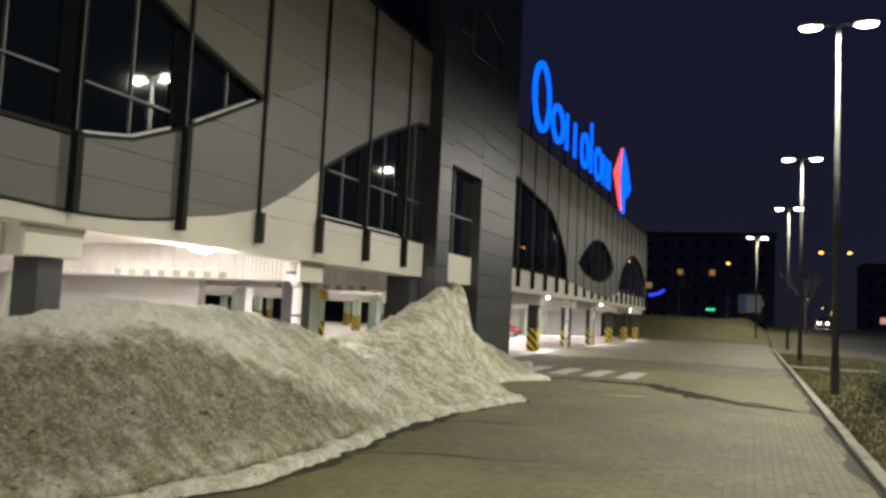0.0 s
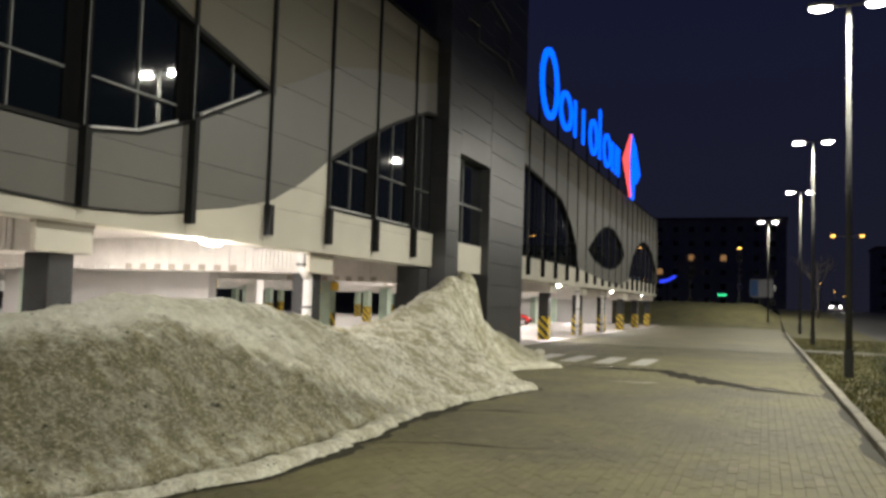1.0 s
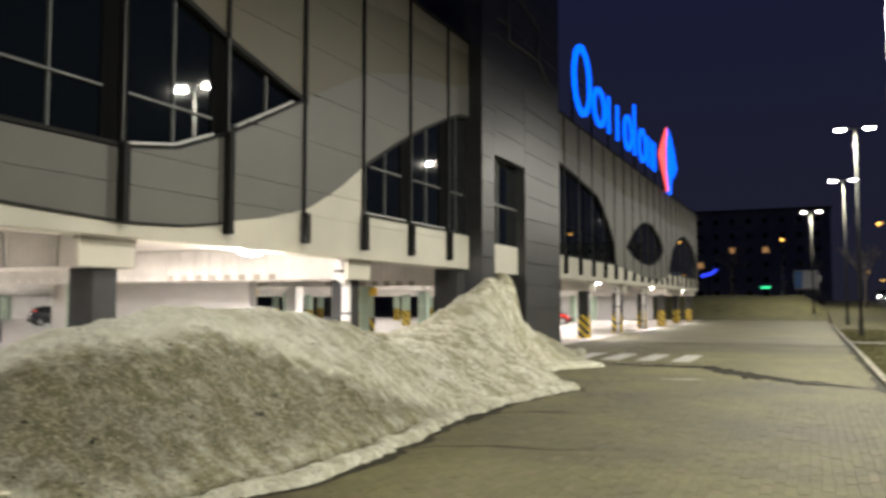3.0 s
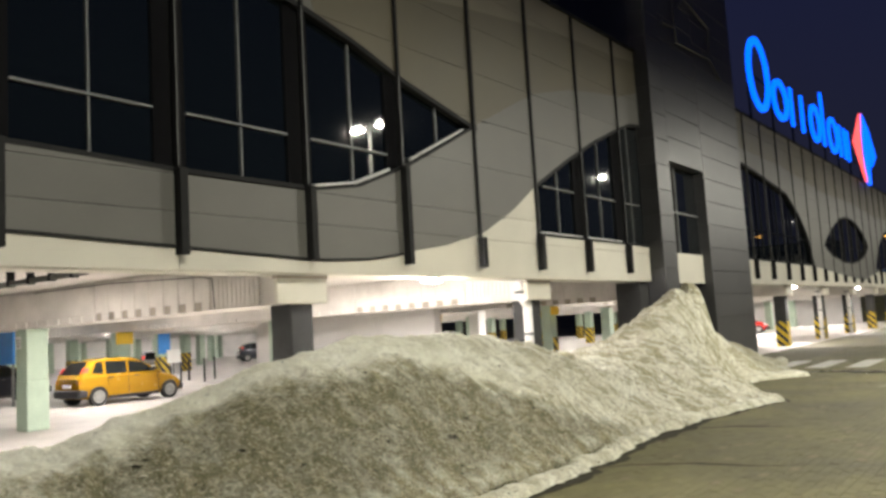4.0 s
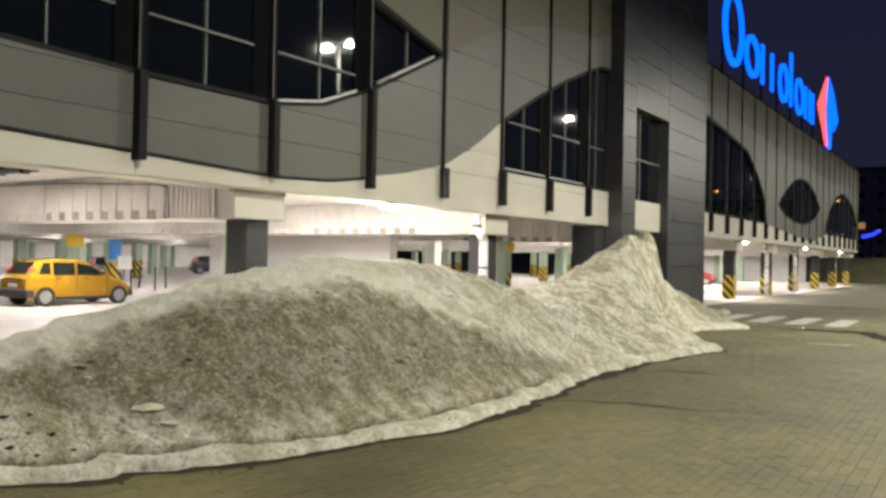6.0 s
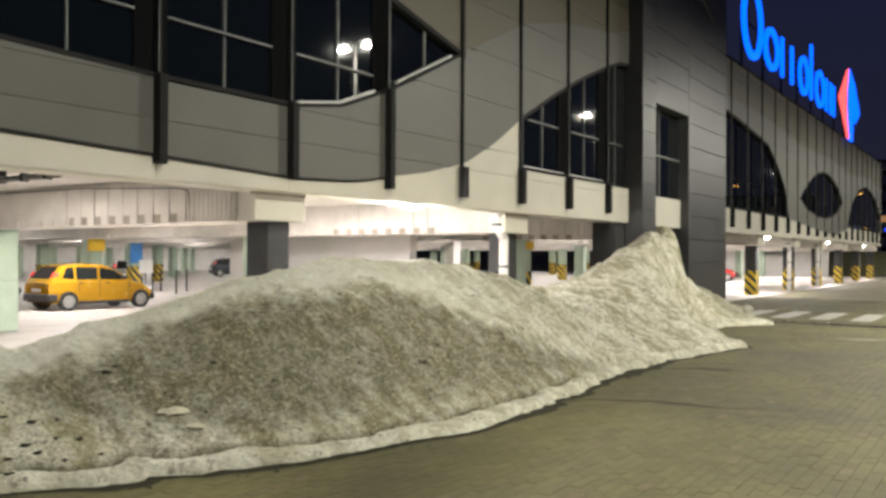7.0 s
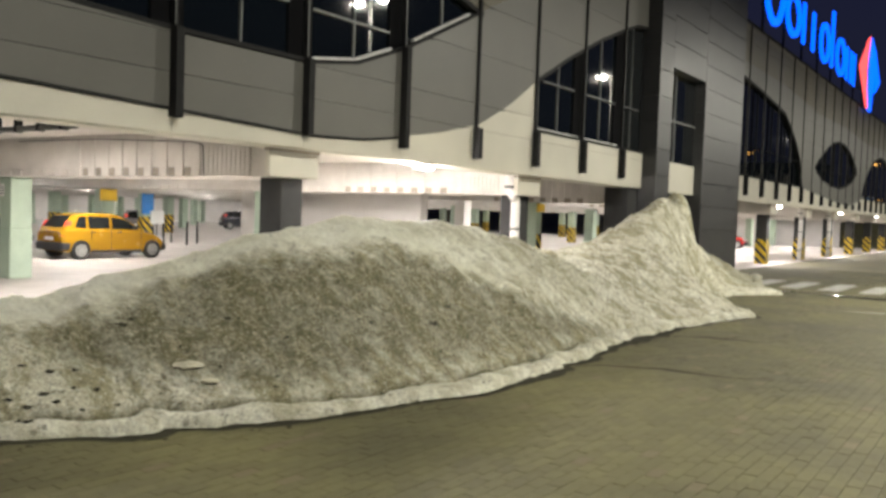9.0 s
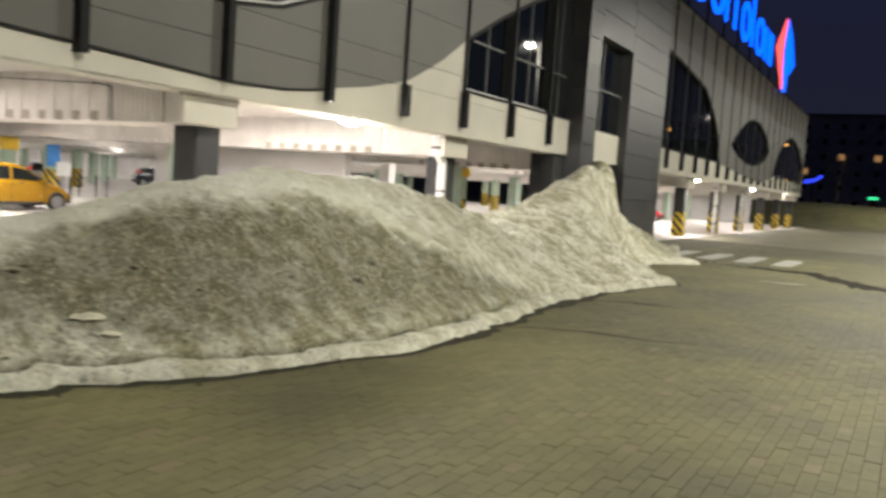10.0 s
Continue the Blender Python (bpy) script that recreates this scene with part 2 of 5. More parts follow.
def snow_material():
    """Old roadside snow: grey-white ice grain with brown dirt, dark clods and a grimy front face, its shade painted in.
    """
    m = bpy.data.materials.new("dirty_snow")
    m.use_nodes = True
    n, l = m.node_tree.nodes, m.node_tree.links
    b = n["Principled BSDF"]
    geo = n.new("ShaderNodeNewGeometry")
    pos = geo.outputs["Position"]

    def tex(scale, detail=6, rough=0.6):
        t = n.new("ShaderNodeTexNoise")
        t.inputs["Scale"].default_value, t.inputs["Detail"].default_value, t.inputs["Roughness"].default_value = scale, detail, rough
        l.new(pos, t.inputs["Vector"])
        return t.outputs["Fac"]

    def span(src, lo, hi, a=0.0, c=1.0):
        r = n.new("ShaderNodeMapRange")
        r.interpolation_type = "SMOOTHSTEP"
        for k, v in (("From Min", lo), ("From Max", hi), ("To Min", a), ("To Max", c)):
            r.inputs[k].default_value = v
        l.new(src, r.inputs["Value"])
        return r.outputs[0]

    def op(kind, p, q, clamp=False):
        o = n.new("ShaderNodeMath")
        o.operation, o.use_clamp = kind, clamp
        for k, v in ((0, p), (1, q)):
            if isinstance(v, (int, float)):
                o.inputs[k].default_value = v
            else:
                l.new(v, o.inputs[k])
        return o.outputs[0]

    def mix(f, p, q):
        o = n.new("ShaderNodeMixRGB")
        l.new(f, o.inputs[0])
        for k, v in ((1, p), (2, q)):
            if isinstance(v, tuple):
                o.inputs[k].default_value = (*v, 1)
            else:
                l.new(v, o.inputs[k])
        return o.outputs[0]

    dark_attr = n.new("ShaderNodeAttribute")
    dark_attr.attribute_name = "grime_shade"
    coarse, mid, fine = tex(1.1), tex(4.5, 8, 0.65), tex(26, 6, 0.7)
    flow = n.new("ShaderNodeMapping")
    flow.inputs["Rotation"].default_value, flow.inputs["Scale"].default_value = (0, 0, 0.6), (1.5, 2.9, 1.8)
    l.new(pos, flow.inputs["Vector"])
    run = n.new("ShaderNodeTexNoise")
    run.inputs["Scale"].default_value, run.inputs["Detail"].default_value, run.inputs["Roughness"].default_value = 1.5, 9, 0.68
    l.new(flow.outputs[0], run.inputs["Vector"])
    run = run.outputs["Fac"]
    clean_lit_attr = n.new("ShaderNodeAttribute")
    clean_lit_attr.attribute_name = "clean"
    # paler crest: cleaner snow, plus lamp light put into the colour
    keep = op("SUBTRACT", 1.0, op("MULTIPLY", clean_lit_attr.outputs["Fac"], 0.74))
    base = mix(span(coarse, 0.35, 0.7), (0.73, 0.73, 0.59), (0.88, 0.885, 0.78))
    base = mix(op("MULTIPLY", span(fine, 0.40, 0.60, 0.0, 0.55), keep), base, (0.40, 0.365, 0.255))
    base = mix(op("MULTIPLY", span(run, 0.43, 0.60, 0.0, 0.84), keep), base, (0.268, 0.240, 0.118))
    spots = op("MULTIPLY", span(tex(11, 5, 0.6), 0.54, 0.66), span(mid, 0.4, 0.6, 0.2, 0.85))
    base = mix(op("MULTIPLY", spots, keep), base, (0.13, 0.112, 0.07))
    base = mix(op("MULTIPLY", span(tex(15, 7, 0.7), 0.56, 0.66), 0.6), base, (0.80, 0.80, 0.72))
    grime_shade = op("MULTIPLY", dark_attr.outputs["Fac"], span(mid, 0.38, 0.64, 1.0, 0.72))
    grime_shade = op("MULTIPLY", grime_shade, span(fine, 0.42, 0.62, 1.0, 0.72))
    base = mix(op("MULTIPLY", grime_shade, 0.95, True), base, (0.086, 0.079, 0.032))
    base = mix(op("MULTIPLY", span(tex(48, 5, 0.7), 0.54, 0.64), op("MULTIPLY", keep, 0.6)), base, (0.10, 0.088, 0.055))
    base = mix(op("MULTIPLY", span(tex(30, 6, 0.75), 0.545, 0.63), 0.6), base, (0.66, 0.62, 0.48))
    base = mix(op("MULTIPLY", span(tex(9.5, 9, 0.78), 0.53, 0.63), op("MULTIPLY", keep, 0.55)), base, (0.55, 0.50, 0.36))
    base = mix(op("MULTIPLY", span(tex(6.0, 9, 0.8), 0.54, 0.64), op("MULTIPLY", keep, 0.5)), base, (0.115, 0.10, 0.06))
    base = mix(op("MULTIPLY", span(tex(21, 3, 0.5), 0.56, 0.63), op("MULTIPLY", keep, 0.38)), base, (0.085, 0.074, 0.042))
    base = mix(op("MULTIPLY", span(tex(17, 3, 0.5), 0.57, 0.64), op("MULTIPLY", keep, 0.30)), base, (0.60, 0.56, 0.43))
    clods = op("MULTIPLY", span(tex(8.5, 4, 0.6), 0.65, 0.70), span(coarse, 0.38, 0.6, 0.1, 1.0))
    base = mix(clods, base, (0.035, 0.030, 0.020))
    # mask values over 1: shade of the ledge crack put into the colour
    base = mix(span(dark_attr.outputs["Fac"], 1.02, 1.4, 0.0, 0.85), base, (0.055, 0.053, 0.03))
    l.new(base, b.inputs["Base Color"])
    b.inputs["Roughness"].default_value = 0.75
    b.inputs["Specular IOR Level"].default_value = 0.35
    b.inputs["Subsurface Weight"].default_value = 0.0
    bp = n.new("ShaderNodeBump")
    bp.inputs["Strength"].default_value, bp.inputs["Distance"].default_value = 1.0, 0.075
    l.new(op("ADD", op("ADD", mid, op("MULTIPLY", run, 0.3)), op("MULTIPLY", fine, 0.7)), bp.inputs["Height"])
    l.new(bp.outputs[0], b.inputs["Normal"])
    return m


SNOW = snow_material()


# ---- mesh helpers ----
def solid(name, bm, material, parent=None, label="", smooth=False):
    me = bpy.data.meshes.new(name)
    bm.to_mesh(me)
    bm.free()
    for m in material if isinstance(material, (list, tuple)) else [material]:
        me.materials.append(m)
    if smooth:
        for p in me.polygons:
            p.use_smooth = True
    ob = new(name, me)
    if parent:
        ob.parent = parent
    if label:
        ob["label"] = label
    return ob


def part(name, bm, material, parent, label="", smooth=False):
    return solid(name, bm, material, parent, label, smooth)


def data_mesh(name, verts, faces, material, parent=None):
    me = bpy.data.meshes.new(name)
    me.from_pydata(verts, [], faces)
    me.materials.append(material)
    me.update()
    ob = new(name, me)
    if parent:
        ob.parent = parent
    return ob


def thing(name, label, category, place=(0, 0, 0), turn=0, group="", kind=""):
    ob = new(name)
    ob.empty_display_size = 0.2
    ob.matrix_basis = pose(*place, 0, 0, turn)
    return tagged(ob, label, category, group, kind)


def box(bm, x0, x1, y0, y1, z0, z1, bevel=0.0):
    r = bmesh.ops.create_cube(bm, size=1)
    bmesh.ops.transform(bm, matrix=Matrix.LocRotScale(((x0 + x1) / 2, (y0 + y1) / 2, (z0 + z1) / 2), None, (abs(x1 - x0), abs(y1 - y0), abs(z1 - z0))), verts=r["verts"])
    if bevel:
        edges = list({e for v in r["verts"] for e in v.link_edges})
        bmesh.ops.bevel(bm, geom=edges, offset=bevel, segments=1, affect="EDGES")
    return bm


def boxed(*a, **k):
    return box(bmesh.new(), *a, **k)


def tube(bm, a, b, r0, r1=None, sides=10):
    a, b = Vector(a), Vector(b)
    q = (b - a).to_track_quat("Z", "Y")
    m = Matrix.Translation((a + b) / 2) @ q.to_matrix().to_4x4()
    bmesh.ops.create_cone(bm, cap_ends=True, segments=sides, radius1=r0, radius2=r0 if r1 is None else r1, depth=(b - a).length, matrix=m)
    return bm


def prism(points, axis, lo, hi):
    """A closed outline in the plane across the axis ('x' or 'y'), pushed from lo to hi."""
    bm = bmesh.new()
    put = (lambda p, v: (v, p[0], p[1])) if axis == "x" else (lambda p, v: (p[0], v, p[1]))
    a = [bm.verts.new(put(p, lo)) for p in points]
    b = [bm.verts.new(put(p, hi)) for p in points]
    bm.faces.new(a)
    bm.faces.new(b[::-1])
    for i in range(len(points)):
        j = (i + 1) % len(points)
        bm.faces.new((a[j], a[i], b[i], b[j]))
    bmesh.ops.recalc_face_normals(bm, faces=bm.faces)
    return bm


def curve_at(table, v):
    xs, ys = zip(*table)
    return float(np.interp(v, xs, ys))


# ---- ground ----
def sheet(name, x0, x1, y0, y1, z, material, label, thick=0.2, kind="structure", category="ground"):
    return tagged(solid(name, boxed(x0, x1, y0, y1, z - thick, z), material), label, category, "", kind)


KERB_X = 1.4
sheet("ground", -700, 700, -300, 900, -0.22, SOIL, "dark earth and winter grass around the site", 0.4)
sheet("pavement", -8.55, KERB_X, 34.0, 76.0, 0.0, PAVEFAR, "block paving driveway of sandy concrete pavers", 0.2, category="pavement")
pavement_near = sheet("pavement_bed", -8.55, KERB_X, -12.0, 34.0, -0.008, JOINT, "sand bed with block pavers laid in rows", 0.18, category="pavement")
sheet("garage_floor", -70, -8.55, -14, 76, 0.0, FLOOR, "pale smooth concrete parking deck floor", 0.2, category="floor")


def strip(name, x0, x1, y0, y1, z, material, label, category):
    """A strip of ground that climbs gently towards the distance."""
    bm = bmesh.new()
    rows = []
    for y in np.linspace(y0, y1, 60):
        s = min(1, max(0, (y - 58.0) / 55.0))
        h = z + 1.75 * s * s * (3 - 2 * s)
        rows.append([bm.verts.new((x, float(y), v)) for x, v in ((x0, h), (x1, h), (x1, -0.5), (x0, -0.5))])
    for p, q in zip(rows, rows[1:]):
        for k in range(4):
            bm.faces.new((p[k], p[(k + 1) % 4], q[(k + 1) % 4], q[k]))
    bmesh.ops.recalc_face_normals(bm, faces=bm.faces)
    return tagged(solid(name, bm, material), label, category, "", "structure")


strip("grass_verge", KERB_X + 0.15, 6.6, -12, 330, 0.05, TURF, "worn winter grass verge beside the kerb", "grass")
strip("road", 6.6, 14.5, -30, 330, -0.02, ASPH, "asphalt road beyond the verge", "road")
strip("grass_field", 14.5, 120, -30, 330, 0.03, TURF, "dark grass beyond the road", "grass")
sheet("footpath", KERB_X + 0.16, 6.5, 34.6, 36.4, 0.058, PAVEFAR, "narrow paved footpath crossing the verge", 0.05, category="path")


def bank():
    """Grass bank that closes the far end of the driveway."""
    bm = bmesh.new()
    bmesh.ops.create_grid(bm, x_segments=60, y_segments=24, size=0.5)
    for v in bm.verts:
        x, y = -75 + (v.co.x + 0.5) * 78.5, 75.5 + (v.co.y + 0.5) * 40
        rise = min(1, max(0, (y - 75.5) / 17))
        h = 2.35 * rise * rise * (3 - 2 * rise) * min(1, max(0.05, (3.5 - x) / 4))
        v.co = (x, y, h - 0.05 + 0.18 * noise.noise((x * 0.4, y * 0.4, 0)) * rise)
    return tagged(solid("grass_bank", bm, TURF, smooth=True), "low dark grass bank at the end of the driveway", "grass bank", "", "structure")


bank()

# zebra crossing bars
crossing = thing("zebra_crossing", "worn white painted zebra crossing bars on pavers", "crossing", kind="structure")
for i in range(4):
    x0 = -6.35 + i * 0.98
    bm = bmesh.new()
    vs = [bm.verts.new(p) for p in ((x0, 22.9, 0.006), (x0 + 0.52, 22.9, 0.006), (x0 + 0.52, 26.0, 0.006), (x0, 26.0, 0.006))]
    bm.faces.new(vs)
    part("bar", bm, MARK, crossing)


def patch(name, points, width, material, label, category, z=0.006):
    """A thin uneven film on the paving along a line of points."""
    bm = bmesh.new()
    rows = []
    n = 40
    for i in range(n + 1):
        s = i / n * (len(points) - 1)
        k = min(int(s), len(points) - 2)
        p = Vector(points[k]).lerp(Vector(points[k + 1]), s - k)
        w = width * (0.35 + 0.9 * abs(noise.noise((p.x * 2.1, p.y * 2.1, 3)))) * math.sin(math.pi * min(1, max(0.04, i / n)))
        w2 = width * (0.35 + 0.9 * abs(noise.noise((p.x * 1.7, p.y * 2.6, 9)))) * math.sin(math.pi * min(1, max(0.04, i / n)))
        rows.append((bm.verts.new((p.x, p.y + w, z)), bm.verts.new((p.x, p.y - w2, z))))
    for a, b in zip(rows, rows[1:]):
        bm.faces.new((a[1], b[1], b[0], a[0]))
    return tagged(solid(name, bm, material), label, category, "", "structure")


patch("meltwater_trail", [(-3.9, 21.2), (-2.4, 21.4), (-1.7, 20.2), (-1.1, 19.3), (0.2, 18.0), (1.3, 17.2)], 1.25, WET, "dark wet meltwater trail running over the pavers", "puddle")
patch("wet_edge", [(-5.5, 21.4), (-4.6, 21.9), (-3.6, 21.6), (-2.6, 21.5)], 0.35, WATER, "shallow puddle of meltwater beside the zebra crossing", "puddle", 0.007)
patch("ice_film", [(-0.5, 18.75), (0.1, 18.2), (0.6, 17.9)], 0.06, ICE, "thin pale film of ice on the pavers", "ice", 0.009)
patch("ice_film", [(-3.0, 17.6), (-2.3, 17.8), (-1.9, 18.1)], 0.14, ICE, "thin pale film of ice on the pavers", "ice", 0.009)
patch("thin_snow", [(-8.3, 68.0), (-7.4, 71.5), (-6.4, 74.0), (-5.3, 75.5)], 0.9, SNOW, "thin strip of old snow at the end of the paving", "snow", 0.03)
patch("wet_trail", [(-4.3, 7.9), (-3.8, 8.4), (-3.2, 8.7), (-2.5, 8.75), (-2.0, 9.0)], 0.10, DAMP, "damp dark run of meltwater in the paving joints", "puddle", 0.004)
patch("wet_trail", [(-4.2, 11.3), (-3.6, 11.7), (-2.9, 11.8)], 0.12, DAMP, "damp dark run of meltwater in the paving joints", "puddle", 0.004)

# kerb stones
kerb = thing("kerb", "row of pale concrete kerb stones along the paving", "kerb", kind="structure")
stone = boxed(KERB_X, KERB_X + 0.15, 0, 0.985, -0.2, 0.115, bevel=0.012)
first = part("kerb_stone", stone, KERB, kerb)
for i in range(1, 70):
    o = first.copy()
    scene.collection.objects.link(o)
    o.parent = kerb
    o.matrix_basis = pose(0.004 * math.sin(i * 1.7), i * 1.0 - 6.0, 0.004 * math.sin(i * 2.3))
first.matrix_basis = pose(0, -6.0, 0)

# ---- facade ----
FX = -8.6
FIN0, FINSTEP = 6.0, 2.25
ROOF, SOFFIT = 9.02, 2.56
TOWER0, TOWER1 = 21.0, 28.75
END = 71.8
CREAM_TOP = [(-12, 3.2), (4.1, 2.95), (8.4, 2.78), (9.6, 2.83), (10.5, 2.96), (11.6, 3.13), (12.9, 3.43), (14.0, 3.95), (15.1, 4.62), (15.12, 3.5), (21.2, 3.5), (28.75, 3.5), (40, 3.45), (47, 3.1), (52, 2.9), (57, 3.5), (71.8, 3.5)]
GREY_TOP = [(-12, 9.02), (8.4, 9.02), (8.45, 5.6), (12.85, 5.56), (14.3, 6.25), (15.25, 6.68), (16.9, 7.1), (18.5, 7.35), (19.8, 7.5), (21.2, 7.90), (28.75, 7.6), (36, 7.6), (43, 7.2), (50, 7.3), (58, 7.0), (66, 7.3), (71.8, 7.0)]
SAND_FOOT = [(-12, 9.1), (9, 7.4), (12.9, 7.95), (15.4, 8.28), (17.0, 8.44), (19.7, 8.60), (21.2, 8.76), (28.75, 8.75), (36, 8.8), (71.8, 9.1)]
# windows: lower and upper edge along the facade
WIN1 = ([(-12, 3.9), (4.1, 3.88), (6.0, 3.82), (8.4, 3.82), (9.38, 3.97), (10.6, 4.43), (12.87, 5.53)], [(-12, 7.6), (4, 7.3), (7, 6.95), (8.43, 6.68), (9.5, 6.42), (10.65, 6.05), (12.87, 5.53)])
WIN2 = ([(15.12, 3.5), (21.05, 3.5)], [(15.12, 4.66), (16.5, 5.35), (18, 6.02), (19.6, 6.63), (20.3, 6.85), (21.05, 6.93)])
WIN3 = ([(28.75, 3.45), (40.2, 3.44)], [(28.75, 7.3), (30, 7.1), (32, 6.95), (34, 6.75), (36.3, 6.5), (38.2, 5.65), (39.4, 4.8), (40.2, 3.46)])
WIN4 = ([(42.6, 4.55), (43.2, 4.30), (44.2, 4.06), (46.6, 3.82), (49.3, 3.78), (51.2, 3.98), (52.5, 4.24), (53.7, 4.6), (54.4, 4.95)], [(42.6, 4.57), (43.3, 4.95), (44.4, 5.41), (45.6, 5.85), (46.9, 6.18), (48.4, 6.38), (49.9, 6.38), (51.5, 6.17), (53.0, 5.75), (53.9, 5.4), (54.4, 4.97)])
WIN5 = ([(56.3, 3.5), (71.2, 3.5)], [(56.3, 3.55), (57.0, 4.37), (58.0, 5.05), (59.0, 5.57), (60.6, 6.15), (62.1, 6.46), (63.5, 6.64), (64.7, 6.65), (66.5, 6.45), (68.4, 6.1), (70.0, 5.5), (71.2, 4.7)])
WINDOWS = [WIN1, WIN2, WIN3, WIN4, WIN5]

facade = thing("wall_facade", "parking building wall of cream, grey and beige panels between black steel posts", "wall", kind="structure")


def slab(y0, y1, lo, hi, x0, x1, step=0.3):
    """A panel whose lower and upper edges follow lo(y) and hi(y), or None if it has no height."""
    n = max(1, int(math.ceil((y1 - y0) / step)))
    cols = []
    stops = {y0 + (y1 - y0) * i / n for i in range(n + 1)}
    for lo_edge, _ in WINDOWS:
        for e in (lo_edge[0][0], lo_edge[-1][0]):
            stops |= {v for v in (e - 0.0005, e + 0.0005) if y0 < v < y1}
    for y in sorted(stops):
        a, b = lo(y), hi(y)
        cols.append((y, a, max(a, b)))
    if max(b - a for _, a, b in cols) < 0.03:
        return None
    runs, run = [], []
    for c, d in zip(cols, cols[1:]):
        if max(c[2] - c[1], d[2] - d[1]) > 0.004:
            run = run or [c]
            run.append(d)
        elif run:
            runs.append(run)
            run = []
    if run:
        runs.append(run)
    bm = bmesh.new()
    for run in runs:
        ring = [[bm.verts.new((x, y, z)) for x, z in ((x0, a), (x1, a), (x1, b), (x0, b))] for y, a, b in run]
        for p, q in zip(ring, ring[1:]):
            for k in range(4):
                m = (k + 1) % 4
                bm.faces.new((p[k], p[m], q[m], q[k]))
        bm.faces.new(ring[0][::-1])
        bm.faces.new(ring[-1])
    bmesh.ops.remove_doubles(bm, verts=bm.verts, dist=0.0005)
    bmesh.ops.recalc_face_normals(bm, faces=bm.faces)
    return bm


def hole(y):
    for lo, hi in WINDOWS:
        if lo[0][0] <= y <= lo[-1][0]:
            return curve_at(lo, y), curve_at(hi, y)
    return None


def below_hole(y, z):
    h = hole(y)
    return min(z, h[0]) if h else z


FINS = [FIN0 + FINSTEP * k for k in range(-7, 30)]
FINS = [y for y in FINS if y < END - 0.3]
COURSES = [SOFFIT, 3.31, 3.80, 4.75, 5.7, 6.65, 7.6, 8.4, ROOF]
edges = [y for y in FINS if not TOWER0 - 0.2 < y < TOWER1 + 0.2]
bays = [(a, b) for a, b in zip(edges, edges[1:]) if b - a < 3] + [(edges[[i for i, e in enumerate(edges) if e < TOWER0][-1]], TOWER0), (TOWER1, min(e for e in edges if e > TOWER1)), (edges[-1], END)]
GAP = 0.004
for a, b in bays:
    for z0, z1 in zip(COURSES, COURSES[1:]):
        # each tone of a panel, under and over the window of its bay
        for tone, material in (("cream", CREAM), ("grey", GREY), ("beige", BEIGE), ("sand", SAND)):
            for where in ("under", "over"):
                def lo(y, tone=tone, where=where, z0=z0):
                    v = z0 + GAP
                    if tone == "grey":
                        v = max(v, curve_at(CREAM_TOP, y))
                    if tone == "beige":
                        v = max(v, max(curve_at(GREY_TOP, y), curve_at(CREAM_TOP, y)))
                    if tone == "sand":
                        v = max(v, curve_at(SAND_FOOT, y), curve_at(GREY_TOP, y))
                    h = hole(y)
                    if where == "over":
                        v = max(v, h[1]) if h else ROOF
                    return v

                def hi(y, tone=tone, where=where, z1=z1):
                    v = z1 - GAP
                    if tone == "cream":
                        v = min(v, curve_at(CREAM_TOP, y))
                    if tone == "grey":
                        v = min(v, curve_at(GREY_TOP, y))
                    if tone == "beige":
                        v = min(v, curve_at(SAND_FOOT, y))
                    h = hole(y)
                    if where == "under" and h:
                        v = min(v, h[0])
                    return v
                edge = 0.003 if tone == "cream" else 0.02
                bm = slab(a + edge, b - edge, lo, lambda y: max(lo(y), hi(y)), FX - 0.05, FX - (0.0 if tone != "grey" else -0.012))
                if bm:
                    part("panel", bm, material, facade)

# wall core behind the panels, with the window openings cut through it
for a, b in bays:
    low = slab(a, b, lambda y: SOFFIT + 0.01, lambda y: below_hole(y, ROOF - 0.02), FX - 0.30, FX - 0.052)
    if low:
        part("wall_core", low, BACK, facade)
    high = slab(a, b, lambda y: hole(y)[1] if hole(y) else ROOF - 0.02, lambda y: ROOF - 0.02, FX - 0.30, FX - 0.052)
    if high:
        part("wall_core", high, BACK, facade)

post = part("steel_post", boxed(-0.02, 0.055, -0.03, 0.03, 0, ROOF - 2.75 - 0.02), STEEL, facade)
shoe = part("post_foot", boxed(-0.02, 0.15, -0.06, 0.06, 0, 1.0, bevel=0.006), STEEL, facade)
far_post = part("steel_post", boxed(-0.02, 0.045, -0.025, 0.025, 0, ROOF - 2.75 - 0.02), GREYPOST, facade)
for y in edges:
    for src, z in ((post, 2.77), (shoe, 2.75)):
        o = src.copy()
        scene.collection.objects.link(o)
        o.parent = facade
        o.matrix_basis = pose(FX, y, z)
        if src is post and y > TOWER1:
            o.data = far_post.data
        if src is shoe:
            top = min(curve_at(CREAM_TOP, y - 0.3), curve_at(CREAM_TOP, y + 0.3)) if y > 11.5 else curve_at(WIN1[0], y) + 0.04
            o.scale = (1, 1, max(0.3, top - 2.75))
for o in (post, shoe, far_post):
    bpy.data.objects.remove(o)
part("parapet_cap", boxed(FX - 0.4, FX + 0.06, -12, TOWER0, ROOF, ROOF + 0.06), STEEL, facade)
part("parapet_cap", boxed(FX - 0.4, FX + 0.06, TOWER1, END, ROOF, ROOF + 0.06), STEEL, facade)
part("bottom_flashing", slab(-12, 10.4, lambda y: curve_at(CREAM_TOP, y) - 0.035, lambda y: curve_at(CREAM_TOP, y), FX, FX + 0.03), STEEL, facade)
